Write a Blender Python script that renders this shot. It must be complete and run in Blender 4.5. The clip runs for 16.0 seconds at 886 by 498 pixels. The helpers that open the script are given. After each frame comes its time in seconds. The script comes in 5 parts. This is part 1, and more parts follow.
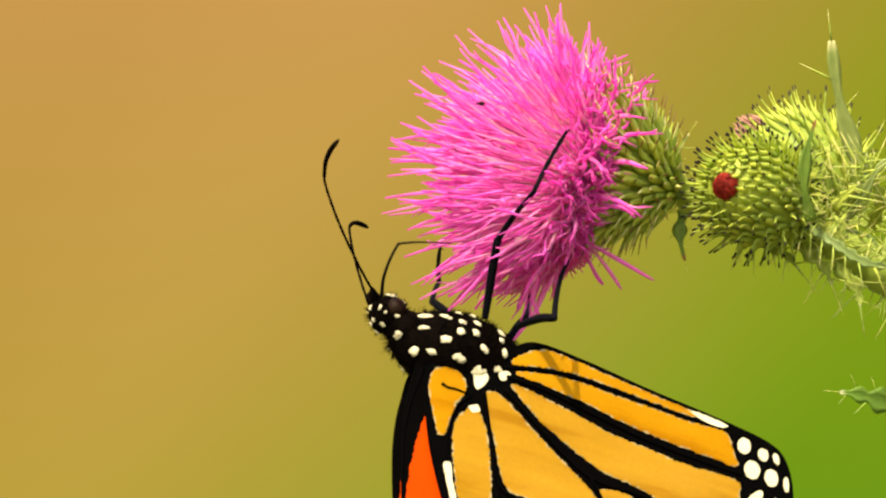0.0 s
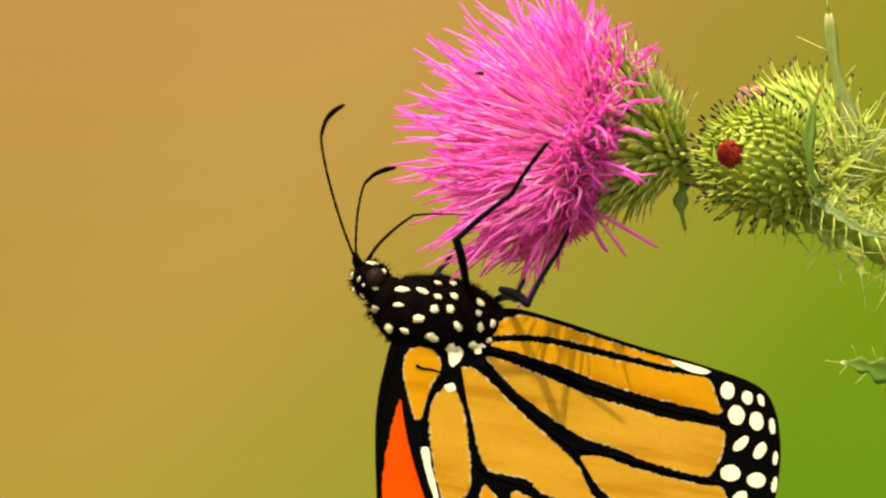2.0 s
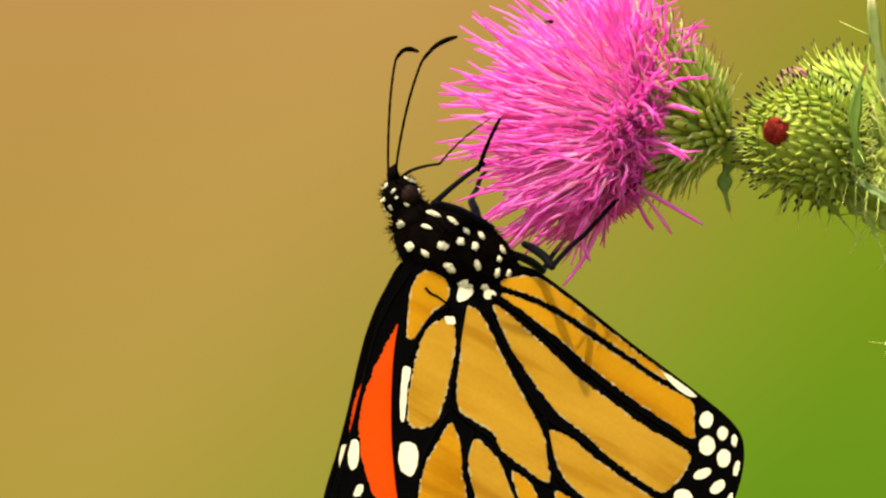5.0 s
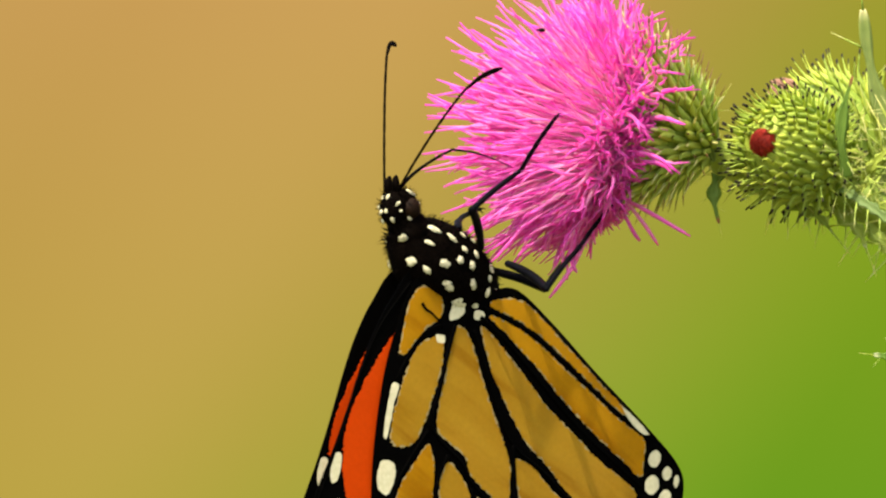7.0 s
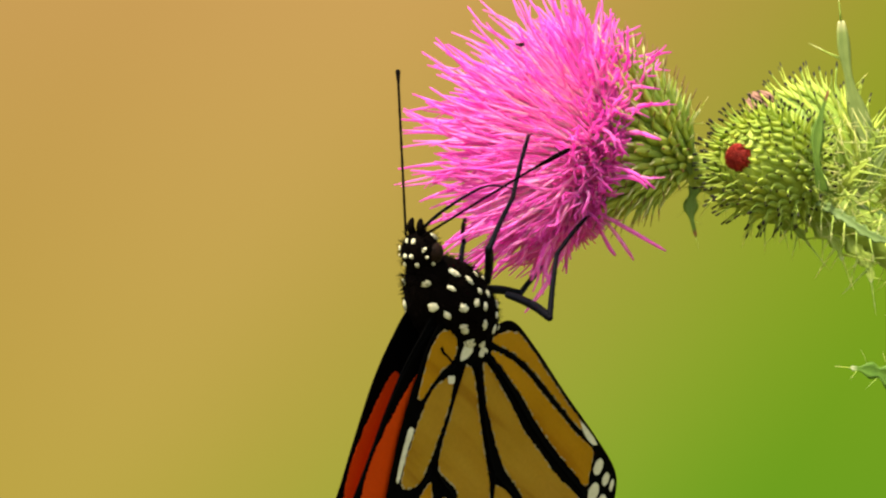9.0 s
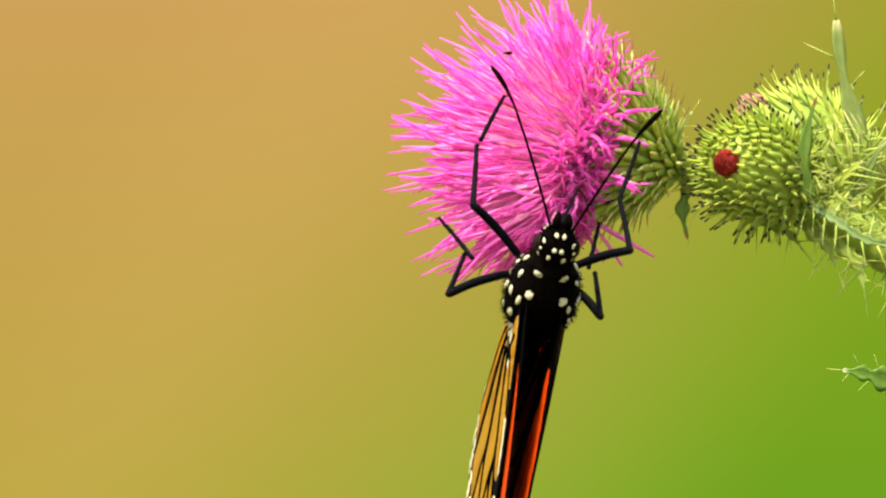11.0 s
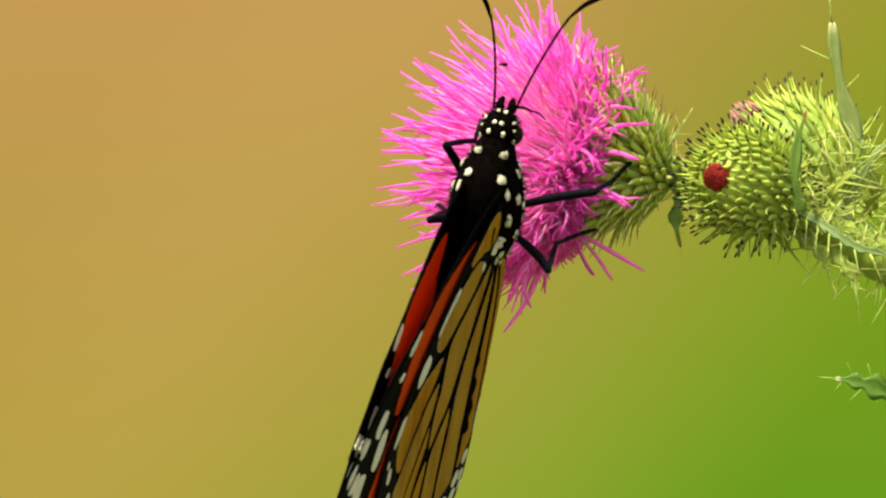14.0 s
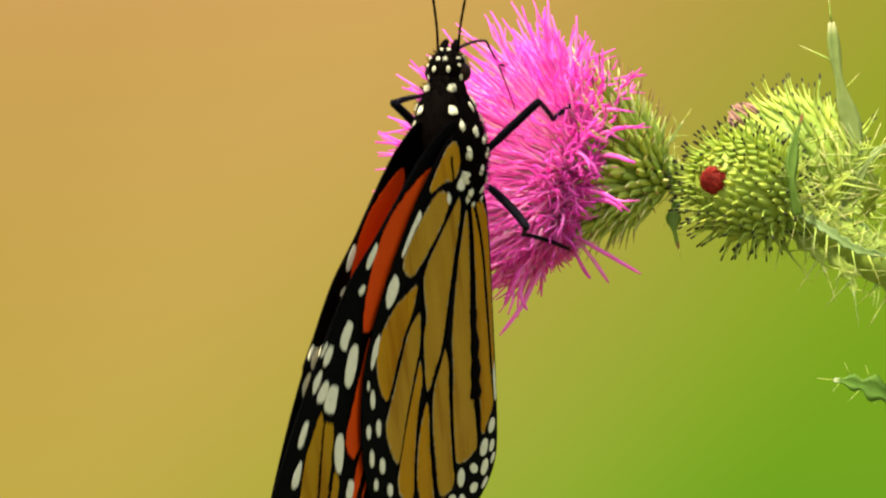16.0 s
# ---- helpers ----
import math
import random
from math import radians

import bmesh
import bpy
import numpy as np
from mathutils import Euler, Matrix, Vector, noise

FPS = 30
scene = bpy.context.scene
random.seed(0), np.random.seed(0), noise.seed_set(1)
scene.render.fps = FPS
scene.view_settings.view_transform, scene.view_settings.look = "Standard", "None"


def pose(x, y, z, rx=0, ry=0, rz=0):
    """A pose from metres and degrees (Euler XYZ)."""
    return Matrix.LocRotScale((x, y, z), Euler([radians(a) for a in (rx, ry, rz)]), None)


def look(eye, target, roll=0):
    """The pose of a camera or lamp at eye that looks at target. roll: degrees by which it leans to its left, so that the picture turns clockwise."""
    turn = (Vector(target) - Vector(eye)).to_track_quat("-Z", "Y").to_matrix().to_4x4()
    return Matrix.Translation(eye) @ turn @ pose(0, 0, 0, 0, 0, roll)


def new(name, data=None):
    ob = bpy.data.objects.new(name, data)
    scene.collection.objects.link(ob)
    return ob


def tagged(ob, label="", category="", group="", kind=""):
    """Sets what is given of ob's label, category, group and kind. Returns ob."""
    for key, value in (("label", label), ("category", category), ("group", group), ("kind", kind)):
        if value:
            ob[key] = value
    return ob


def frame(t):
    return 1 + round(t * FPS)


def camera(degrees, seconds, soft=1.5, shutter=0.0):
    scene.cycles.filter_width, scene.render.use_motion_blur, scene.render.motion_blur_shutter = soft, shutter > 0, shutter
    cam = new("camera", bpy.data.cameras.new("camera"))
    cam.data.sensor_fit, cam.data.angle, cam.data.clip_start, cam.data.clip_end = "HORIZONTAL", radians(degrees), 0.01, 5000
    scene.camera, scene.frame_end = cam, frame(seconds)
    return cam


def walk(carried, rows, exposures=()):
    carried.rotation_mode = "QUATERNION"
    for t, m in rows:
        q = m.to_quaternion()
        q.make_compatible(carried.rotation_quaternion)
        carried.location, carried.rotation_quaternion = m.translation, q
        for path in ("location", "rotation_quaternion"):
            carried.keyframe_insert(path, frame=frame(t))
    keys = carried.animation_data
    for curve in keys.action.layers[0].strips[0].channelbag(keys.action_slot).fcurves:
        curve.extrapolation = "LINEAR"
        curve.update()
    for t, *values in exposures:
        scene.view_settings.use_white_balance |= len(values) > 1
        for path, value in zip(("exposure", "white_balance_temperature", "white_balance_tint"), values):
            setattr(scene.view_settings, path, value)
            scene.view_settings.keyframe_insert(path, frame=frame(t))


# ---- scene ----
# ---------------------------------------------------------------- camera
EYE = 0.5606            # metres from the flower to the lens
AXIS = 1.2              # height of the lens axis over the ground
EXPOSURE = 1.48
cam = camera(8.0, 16.0, soft=2.3, shutter=0.4)
walk(cam, [(0, look((0, -EYE, AXIS), (0, 0, AXIS))), (16, look((0, -EYE, AXIS), (0, 0, AXIS)))],
     exposures=[(0, EXPOSURE - 0.02, 7350, 9), (2, EXPOSURE - 0.07, 7350, 9), (3.5, EXPOSURE - 0.08, 7250, 9), (5.8, EXPOSURE - 0.12, 6550, 6), (6.5, EXPOSURE - 0.03, 6500, 5), (7, EXPOSURE + 0.03, 6500, 5),
                (9.2, EXPOSURE + 0.05, 6500, 4), (11.5, EXPOSURE + 0.14, 6450, 4), (12.5, EXPOSURE + 0.07, 6450, 4), (14, EXPOSURE - 0.02, 6450, 4), (15.5, EXPOSURE + 0.1, 6450, 4), (16, EXPOSURE + 0.14, 6450, 4)])

# ---------------------------------------------------------------- light
SUN_FROM = Vector((-0.25, -0.33, 0.91)).normalized()
world = bpy.data.worlds.new("sky")
scene.world = world
world.use_nodes = True
nt = world.node_tree
sky = nt.nodes.new("ShaderNodeTexSky")
sky.sky_type, sky.sun_disc = "NISHITA", False
sky.air_density, sky.dust_density, sky.ozone_density = 1.0, 5.0, 0.3
sky.sun_elevation = math.asin(SUN_FROM.z)
sky.sun_rotation = math.atan2(SUN_FROM.x, SUN_FROM.y)
nt.links.new(sky.outputs[0], nt.nodes["Background"].inputs[0])
nt.nodes["Background"].inputs[1].default_value = 0.15
sun = new("sun", bpy.data.lights.new("sun", "SUN"))
sun.data.energy, sun.data.angle, sun.data.color = 2.8, radians(0.6), (1.0, 0.92, 0.78)
sun.matrix_world = look(SUN_FROM * 5 + Vector((0, 0, AXIS)), (0, 0, AXIS))


# ---------------------------------------------------------------- materials
def lin(r, g, b):
    return tuple((c / 255 / 12.92 if c <= 10 else ((c / 255 + 0.055) / 1.055) ** 2.4) for c in (r, g, b)) + (1.0,)


class Mat:
    """A small wrapper round a node material."""

    def __init__(self, name, rough=0.6, spec=0.4):
        self.m = bpy.data.materials.new(name)
        self.m.use_nodes = True
        self.nt = self.m.node_tree
        self.bsdf = self.nt.nodes["Principled BSDF"]
        self.bsdf.inputs["Roughness"].default_value = rough
        self.bsdf.inputs["Specular IOR Level"].default_value = spec

    def node(self, kind, **kw):
        n = self.nt.nodes.new(kind)
        for k, v in kw.items():
            n.inputs[k].default_value = v
        return n

    def link(self, a, b):
        self.nt.links.new(a, b)

    def coords(self):
        return self.nt.nodes.new("ShaderNodeTexCoord").outputs["Object"]

    def noise(self, scale, detail=3.0, vec=None):
        n = self.node("ShaderNodeTexNoise", Scale=scale, Detail=detail)
        self.link(vec or self.coords(), n.inputs["Vector"])
        return n.outputs["Fac"]

    def ramp(self, fac, stops, soft=False):
        r = self.nt.nodes.new("ShaderNodeValToRGB")
        r.color_ramp.interpolation = "B_SPLINE" if soft else "LINEAR"
        el = r.color_ramp.elements
        while len(el) < len(stops):
            el.new(0.5)
        for e, (p, c) in zip(el, stops):
            e.position, e.color = p, c
        self.link(fac, r.inputs[0])
        return r.outputs[0]

    def mix(self, fac, a, b, mode="MIX"):
        n = self.nt.nodes.new("ShaderNodeMix")
        n.data_type, n.blend_type = "RGBA", mode
        for sock, v in ((n.inputs[0], fac), (n.inputs[6], a), (n.inputs[7], b)):
            if hasattr(v, "default_value"):
                self.link(v, sock)
            else:
                sock.default_value = v
        return n.outputs[2]

    def attr(self, name):
        n = self.nt.nodes.new("ShaderNodeAttribute")
        n.attribute_name = name
        return n.outputs["Fac"]

    def random(self):
        return self.nt.nodes.new("ShaderNodeObjectInfo").outputs["Random"]

    def island(self):
        return self.nt.nodes.new("ShaderNodeNewGeometry").outputs["Random Per Island"]

    def bump(self, fac, strength, dist):
        b = self.node("ShaderNodeBump", Strength=strength, Distance=dist)
        self.link(fac, b.inputs["Height"])
        self.link(b.outputs[0], self.bsdf.inputs["Normal"])

    def colour(self, c):
        if hasattr(c, "default_value"):
            self.link(c, self.bsdf.inputs["Base Color"])
        else:
            self.bsdf.inputs["Base Color"].default_value = c
        self.c = c

    def translucent(self, share, tint=(1, 1, 1, 1)):
        """Lets part of the light through a thin sheet."""
        t = self.nt.nodes.new("ShaderNodeBsdfTranslucent")
        c = self.mix(1.0, self.c, tint, "MULTIPLY")
        self.link(c, t.inputs[0])
        s = self.nt.nodes.new("ShaderNodeMixShader")
        s.inputs[0].default_value = share
        self.link(self.bsdf.outputs[0], s.inputs[1])
        self.link(t.outputs[0], s.inputs[2])
        self.link(s.outputs[0], self.nt.nodes["Material Output"].inputs[0])


def petal_material(joined):
    m = Mat("floret_petal" + ("_mass" if joined else ""), 0.55, 0.25)
    along = m.attr("along")
    base = m.ramp(along, [(0.0, (0.95, 0.66, 0.70, 1)), (0.4, (0.96, 0.54, 0.77, 1)), (0.72, (0.95, 0.33, 0.73, 1)), (0.9, (0.92, 0.17, 0.67, 1)), (1.0, (0.88, 0.10, 0.60, 1))])
    vary = m.ramp(m.island() if joined else m.random(), [(0.0, (0.90, 0.58, 0.86, 1)), (0.35, (1, 1, 1, 1)), (0.7, (1.0, 1.2, 1.02, 1)), (0.84, (1.02, 1.5, 1.02, 1)), (1.0, (1.03, 1.8, 1.0, 1))])
    m.colour(m.mix(1.0, base, vary, "MULTIPLY"))
    m.translucent(0.62)
    return m.m


def green_material(name, low, high, tip, tip_at, share=0.2):
    m = Mat(name, 0.55, 0.2)
    along = m.attr("along")
    n = m.noise(900, 4)
    body = m.mix(n, low, high)
    col = m.mix(m.ramp(along, [(tip_at, (0, 0, 0, 1)), (min(tip_at + 0.07, 1), (1, 1, 1, 1))]), body, tip)
    hue = m.ramp(m.random(), [(0.0, (0.72, 0.8, 0.7, 1)), (0.5, (1, 1, 1, 1)), (1.0, (1.25, 1.15, 1.0, 1))])
    m.colour(m.mix(1.0, col, hue, "MULTIPLY"))
    m.bump(m.noise(2500, 3), 0.3, 0.0001)
    m.translucent(share)
    return m.m


def scale_material(name, a, b, share, rough=0.6, streak=False):
    """Wing scales: fine grain across the membrane with broader tone changes."""
    m = Mat(name, rough, 0.03)
    grain = m.noise(2600, 4)
    broad = m.noise(130, 2)
    col = m.mix(broad, a, b)
    col = m.mix(1.0, col, m.ramp(grain, [(0.25, (0.93, 0.93, 0.92, 1)), (0.7, (1.02, 1.02, 1.02, 1))]), "MULTIPLY")
    if streak:
        mp = m.node("ShaderNodeMapping")
        mp.inputs["Scale"].default_value = (60, 1, 420)
        mp.inputs["Rotation"].default_value = (0, 0.12, 0)
        m.link(m.coords(), mp.inputs["Vector"])
        fold = m.noise(1.0, 3, mp.outputs[0])
        # fold shading put into the colour as well: hollows darker, crests paler
        col = m.mix(1.0, col, m.ramp(fold, [(0.34, (0.74, 0.62, 0.45, 1)), (0.47, (0.96, 0.94, 0.9, 1)), (0.55, (1.0, 1.0, 1.0, 1)), (0.68, (1.05, 1.08, 1.15, 1))]), "MULTIPLY")
        ridge = m.node("ShaderNodeMath")
        ridge.operation = "MULTIPLY_ADD"
        m.link(fold, ridge.inputs[0])
        ridge.inputs[1].default_value = 6.0
        m.link(grain, ridge.inputs[2])
        grain = ridge.outputs[0]
    m.colour(col)
    m.bump(grain, 0.3 if streak else 0.12, 0.00006 if streak else 0.00003)
    if share:
        m.translucent(share, (1.0, 0.84, 0.3, 1) if streak else (1, 1, 1, 1))
    return m.m


def plain_material(name, a, b, scale, rough, spec=0.4, bump=0.3):
    m = Mat(name, rough, spec)
    n = m.noise(scale, 4)
    m.colour(m.mix(n, a, b))
    m.bump(n, bump, 0.0001)
    return m.m


PETAL, PETAL_MASS = petal_material(False), petal_material(True)
BRACT = green_material("bract_green", (0.25, 0.33, 0.030, 1), (0.48, 0.55, 0.095, 1), (0.012, 0.006, 0.005, 1), 0.86)
BRACT_PALE = green_material("bract_pale_tip", (0.25, 0.32, 0.035, 1), (0.45, 0.50, 0.09, 1), (0.66, 0.62, 0.26, 1), 0.62, 0.15)
BRACT_BROWN = green_material("bract_brown_tip", (0.25, 0.32, 0.035, 1), (0.45, 0.50, 0.09, 1), (0.14, 0.06, 0.025, 1), 0.74, 0.1)
HEAD_GREEN = green_material("involucre_green", (0.17, 0.23, 0.025, 1), (0.30, 0.36, 0.05, 1), (0.30, 0.36, 0.05, 1), 0.9, 0.05)
STEM = green_material("stem_green", (0.20, 0.27, 0.025, 1), (0.40, 0.46, 0.075, 1), (0.5, 0.5, 0.24, 1), 0.9)
LEAF = green_material("leaf_green", (0.11, 0.16, 0.035, 1), (0.23, 0.29, 0.085, 1), (0.5, 0.5, 0.24, 1), 0.9)
LEAF_LOW = green_material("low_leaf_green", (0.07, 0.14, 0.012, 1), (0.17, 0.27, 0.03, 1), (0.55, 0.52, 0.28, 1), 0.9)
LEAF_DARK = green_material("dark_leaf_green", (0.07, 0.13, 0.012, 1), (0.15, 0.23, 0.03, 1), (0.22, 0.09, 0.03, 1), 0.85, 0.15)
SPINE = green_material("spine_straw", (0.30, 0.39, 0.05, 1), (0.46, 0.52, 0.105, 1), (0.62, 0.59, 0.21, 1), 0.6)
BROWN_TUFT = plain_material("brown_tuft", (0.16, 0.07, 0.045, 1), (0.34, 0.19, 0.13, 1), 2500, 0.8, 0.1)
RED_TUFT = plain_material("red_tuft", (0.018, 0.001, 0.001, 1), (0.36, 0.020, 0.008, 1), 2600, 0.7, 0.15)
BLACK_SCALE = plain_material("black_scale", (0.0004, 0.0004, 0.0004, 1), (0.0012, 0.0010, 0.0008, 1), 1800, 0.6, 0.006)
BLACK_HAIR = plain_material("black_hair", (0.0006, 0.0004, 0.0003, 1), (0.0030, 0.0018, 0.0011, 1), 1500, 0.75, 0.008)
LEG_BLACK = plain_material("leg_black", (0.001, 0.001, 0.0014, 1), (0.004, 0.004, 0.0055, 1), 1800, 0.55, 0.02)
EYE_BLACK = plain_material("eye_black", (0.006, 0.003, 0.0015, 1), (0.014, 0.0065, 0.003, 1), 3000, 0.5, 0.04)
WHITE_SCALE = plain_material("white_scale", (0.42, 0.37, 0.21, 1), (0.66, 0.60, 0.40, 1), 2600, 0.7, 0.1)
YELLOW = scale_material("underwing_yellow", (0.53, 0.26, 0.005, 1), (0.64, 0.33, 0.012, 1), 0.56, streak=True)
PALE_YELLOW = scale_material("underwing_pale_yellow", (0.505, 0.285, 0.014, 1), (0.605, 0.355, 0.036, 1), 0.56, streak=True)
ORANGE = scale_material("upperwing_orange", (0.52, 0.042, 0.0012, 1), (0.64, 0.062, 0.002, 1), 0.3)
PALE_RIM = scale_material("pale_rim", (0.40, 0.28, 0.10, 1), (0.52, 0.42, 0.21, 1), 0.3)


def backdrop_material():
    """Self-glowing far, wholly out-of-focus meadow: broad soft fields of straw, olive and green light."""
    m = Mat("far_meadow_glow", 1.0, 0.0)
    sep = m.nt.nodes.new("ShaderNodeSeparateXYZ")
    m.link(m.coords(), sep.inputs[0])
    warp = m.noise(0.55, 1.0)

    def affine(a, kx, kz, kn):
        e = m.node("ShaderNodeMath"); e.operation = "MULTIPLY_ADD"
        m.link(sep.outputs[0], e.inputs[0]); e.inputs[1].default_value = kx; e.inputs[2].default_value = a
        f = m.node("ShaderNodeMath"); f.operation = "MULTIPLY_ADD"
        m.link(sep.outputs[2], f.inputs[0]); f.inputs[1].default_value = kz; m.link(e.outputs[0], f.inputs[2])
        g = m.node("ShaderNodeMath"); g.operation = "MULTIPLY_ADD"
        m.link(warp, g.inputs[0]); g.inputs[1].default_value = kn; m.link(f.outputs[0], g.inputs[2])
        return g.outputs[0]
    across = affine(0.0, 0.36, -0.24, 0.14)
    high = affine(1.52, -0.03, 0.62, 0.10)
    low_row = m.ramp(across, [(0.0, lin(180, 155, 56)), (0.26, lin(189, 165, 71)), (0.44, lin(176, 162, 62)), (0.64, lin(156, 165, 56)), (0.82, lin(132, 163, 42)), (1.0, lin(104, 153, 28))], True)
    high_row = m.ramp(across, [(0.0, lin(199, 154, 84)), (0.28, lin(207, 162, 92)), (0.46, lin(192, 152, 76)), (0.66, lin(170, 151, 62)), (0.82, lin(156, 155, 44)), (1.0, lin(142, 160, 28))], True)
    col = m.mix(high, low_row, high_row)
    # the sheet emits these colours itself; sun and sky don't light it
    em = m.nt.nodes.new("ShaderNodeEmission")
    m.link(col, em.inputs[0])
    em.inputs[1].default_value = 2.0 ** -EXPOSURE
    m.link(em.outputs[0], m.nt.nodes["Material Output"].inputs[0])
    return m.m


def meadow_material():
    m = Mat("meadow_grass", 0.9, 0.1)
    m.colour(m.mix(m.noise(6, 6), (0.06, 0.08, 0.02, 1), (0.16, 0.14, 0.06, 1)))
    m.bump(m.noise(60, 5), 0.8, 0.02)
    return m.m


# ---------------------------------------------------------------- mesh helpers (millimetres in, metres out)
MM = 0.001
FLY = 0.00102             # metres to one unit of the butterfly's own drawing
UNIT = [MM]


def mesh_of(name, bm, *mats, smooth=True):
    me = bpy.data.meshes.new(name)
    bm.transform(Matrix.Scale(UNIT[0], 4))
    bm.to_mesh(me)
    bm.free()
    for mat in mats:
        me.materials.append(mat)
    if smooth:
        me.shade_smooth()
    return me


def part(name, bm, material, parent, label="", smooth=True):
    mats = material if isinstance(material, (list, tuple)) else [material]
    ob = new(name, mesh_of(name, bm, *mats, smooth=smooth))
    ob.parent = parent
    if label:
        tagged(ob, label)
    return ob


def place(name, me, parent, m):
    """One more object on a shared mesh; m is in millimetres."""
    ob = new(name, me)
    ob.parent = parent
    m = m.copy()
    m.translation = m.translation * MM
    ob.matrix_basis = m
    return ob


def along_layer(bm):
    return bm.verts.layers.float.get("along") or bm.verts.layers.float.new("along")


def frame_at(d, up=Vector((0, 0, 1))):
    """A turn whose X axis is d and whose Z axis leans to up."""
    x = Vector(d).normalized()
    y = Vector(up).cross(x)
    if y.length < 1e-4:
        y = Vector((0, 1, 0)).cross(x)
    y.normalize()
    return Matrix((x, y, x.cross(y))).transposed()


def tube(bm, pts, radii, sides=6, start=0.0, end=1.0, flat=1.0, cap=True):
    """A tapered tube through pts; flat squeezes it across its second axis."""
    lay = along_layer(bm)
    rings, up = [], Vector((0.13, 0.37, 0.92))
    pts = [Vector(p) for p in pts]
    for i, p in enumerate(pts):
        d = pts[min(i + 1, len(pts) - 1)] - pts[max(i - 1, 0)]
        f = frame_at(d, up)
        up = f.col[2]
        ring = []
        for k in range(sides):
            a = 2 * math.pi * k / sides
            v = bm.verts.new(p + f.col[1] * (math.cos(a) * radii[i]) + f.col[2] * (math.sin(a) * radii[i] * flat))
            v[lay] = start + (end - start) * i / (len(pts) - 1)
            ring.append(v)
        rings.append(ring)
    for a, b in zip(rings, rings[1:]):
        for k in range(sides):
            bm.faces.new((a[k], a[(k + 1) % sides], b[(k + 1) % sides], b[k]))
    if cap:
        bm.faces.new(list(reversed(rings[0])))
        bm.faces.new(rings[-1])
    return rings


def spline(points, per=8, closed=False):
    """Points along a smooth Catmull-Rom curve."""
    P = [Vector(p) for p in points]
    n = len(P)
    out = []
    for i in range(n if closed else n - 1):
        a, b, c, d = (P[(i + k) % n] if closed else P[min(max(i + k, 0), n - 1)] for k in (-1, 0, 1, 2))
        for s in range(per):
            t = s / per
            out.append(0.5 * ((2 * b) + (c - a) * t + (2 * a - 5 * b + 4 * c - d) * t * t + (3 * b - a - 3 * c + d) * t ** 3))
    if not closed:
        out.append(P[-1])
    return out


def ellipsoid(bm, centre, radii, turn=None, u=20, v=14, rough=0.0):
    along_layer(bm)
    got = bmesh.ops.create_uvsphere(bm, u_segments=u, v_segments=v, radius=1.0)["verts"]
    m = (turn.to_4x4() if turn else Matrix.Identity(4)) @ Matrix.Diagonal((*radii, 1))
    for w in got:
        p = m @ w.co
        if rough:
            p *= 1 + rough * noise.noise(p * 1.3)
        w.co = p + Vector(centre)
    return got


# ---------------------------------------------------------------- the setting
def build_setting():
    bm = bmesh.new()
    n = 40
    grid = [[bm.verts.new(((i / n - 0.5) * 400000, (j / n - 0.5) * 400000, 0)) for j in range(n + 1)] for i in range(n + 1)]
    for i in range(n):
        for j in range(n):
            bm.faces.new((grid[i][j], grid[i + 1][j], grid[i + 1][j + 1], grid[i][j + 1]))
    ground = new("ground", mesh_of("ground", bm, meadow_material()))
    tagged(ground, "green and straw-coloured meadow ground under the thistle", "ground", kind="structure")
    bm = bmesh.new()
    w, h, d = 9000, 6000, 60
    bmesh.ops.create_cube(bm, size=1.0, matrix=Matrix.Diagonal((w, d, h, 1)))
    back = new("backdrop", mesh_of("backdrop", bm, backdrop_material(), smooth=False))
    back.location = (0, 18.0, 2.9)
    tagged(back, "glowing sheet coloured as a far out-of-focus meadow in straw, olive and green", "backdrop", kind="structure")


# ---------------------------------------------------------------- thistle
def floret_mesh(seed, length, curl, joined_into=None, m=None, start=0.0, fat=1.0):
    """One tubular floret: pale tube, swollen throat, then wavy narrow lobes with blunt ends."""
    rnd = random.Random(seed)
    bm = joined_into or bmesh.new()
    side, late = rnd.uniform(-0.14, 0.14), rnd.uniform(-1.1, 1.1)
    p1, p2, wave, thick = rnd.uniform(0, 6.28), rnd.uniform(0, 6.28), rnd.uniform(0.15, 0.55), rnd.uniform(0.85, 1.35)
    pts, rad = [], []
    n = 9
    for i in range(n):
        s = i / (n - 1)
        e = max(0.0, s - 0.66)
        pts.append(Vector((length * s, length * side * s * s + wave * s * math.sin(8 * s + p1) + 5 * late * e * e,
                           curl * length * s ** 2.2 + wave * s * math.sin(7 * s + p2) + 4 * rnd.uniform(-1, 1) * e * e)))
        rad.append(fat * thick * (0.10, 0.10, 0.10, 0.105, 0.115, 0.135, 0.13, 0.105, 0.055)[i])
    if rnd.random() < 0.45:
        a = pts[-3]
        d = (pts[-2] - pts[-4]).normalized()
        turn = Vector((0, rnd.uniform(-1, 1), rnd.uniform(-1, 1)))
        fork = [a, a + d * 0.9 + turn * 0.35, a + d * 1.7 + turn * 1.1]
        tube(bm, [m @ p for p in fork] if m else fork, [0.1, 0.09, 0.045], 4, 0.75, 1.0)
    if m:
        pts = [m @ p for p in pts]
    tube(bm, pts, rad, 4, start)
    return bm if joined_into else mesh_of("floret", bm, PETAL)


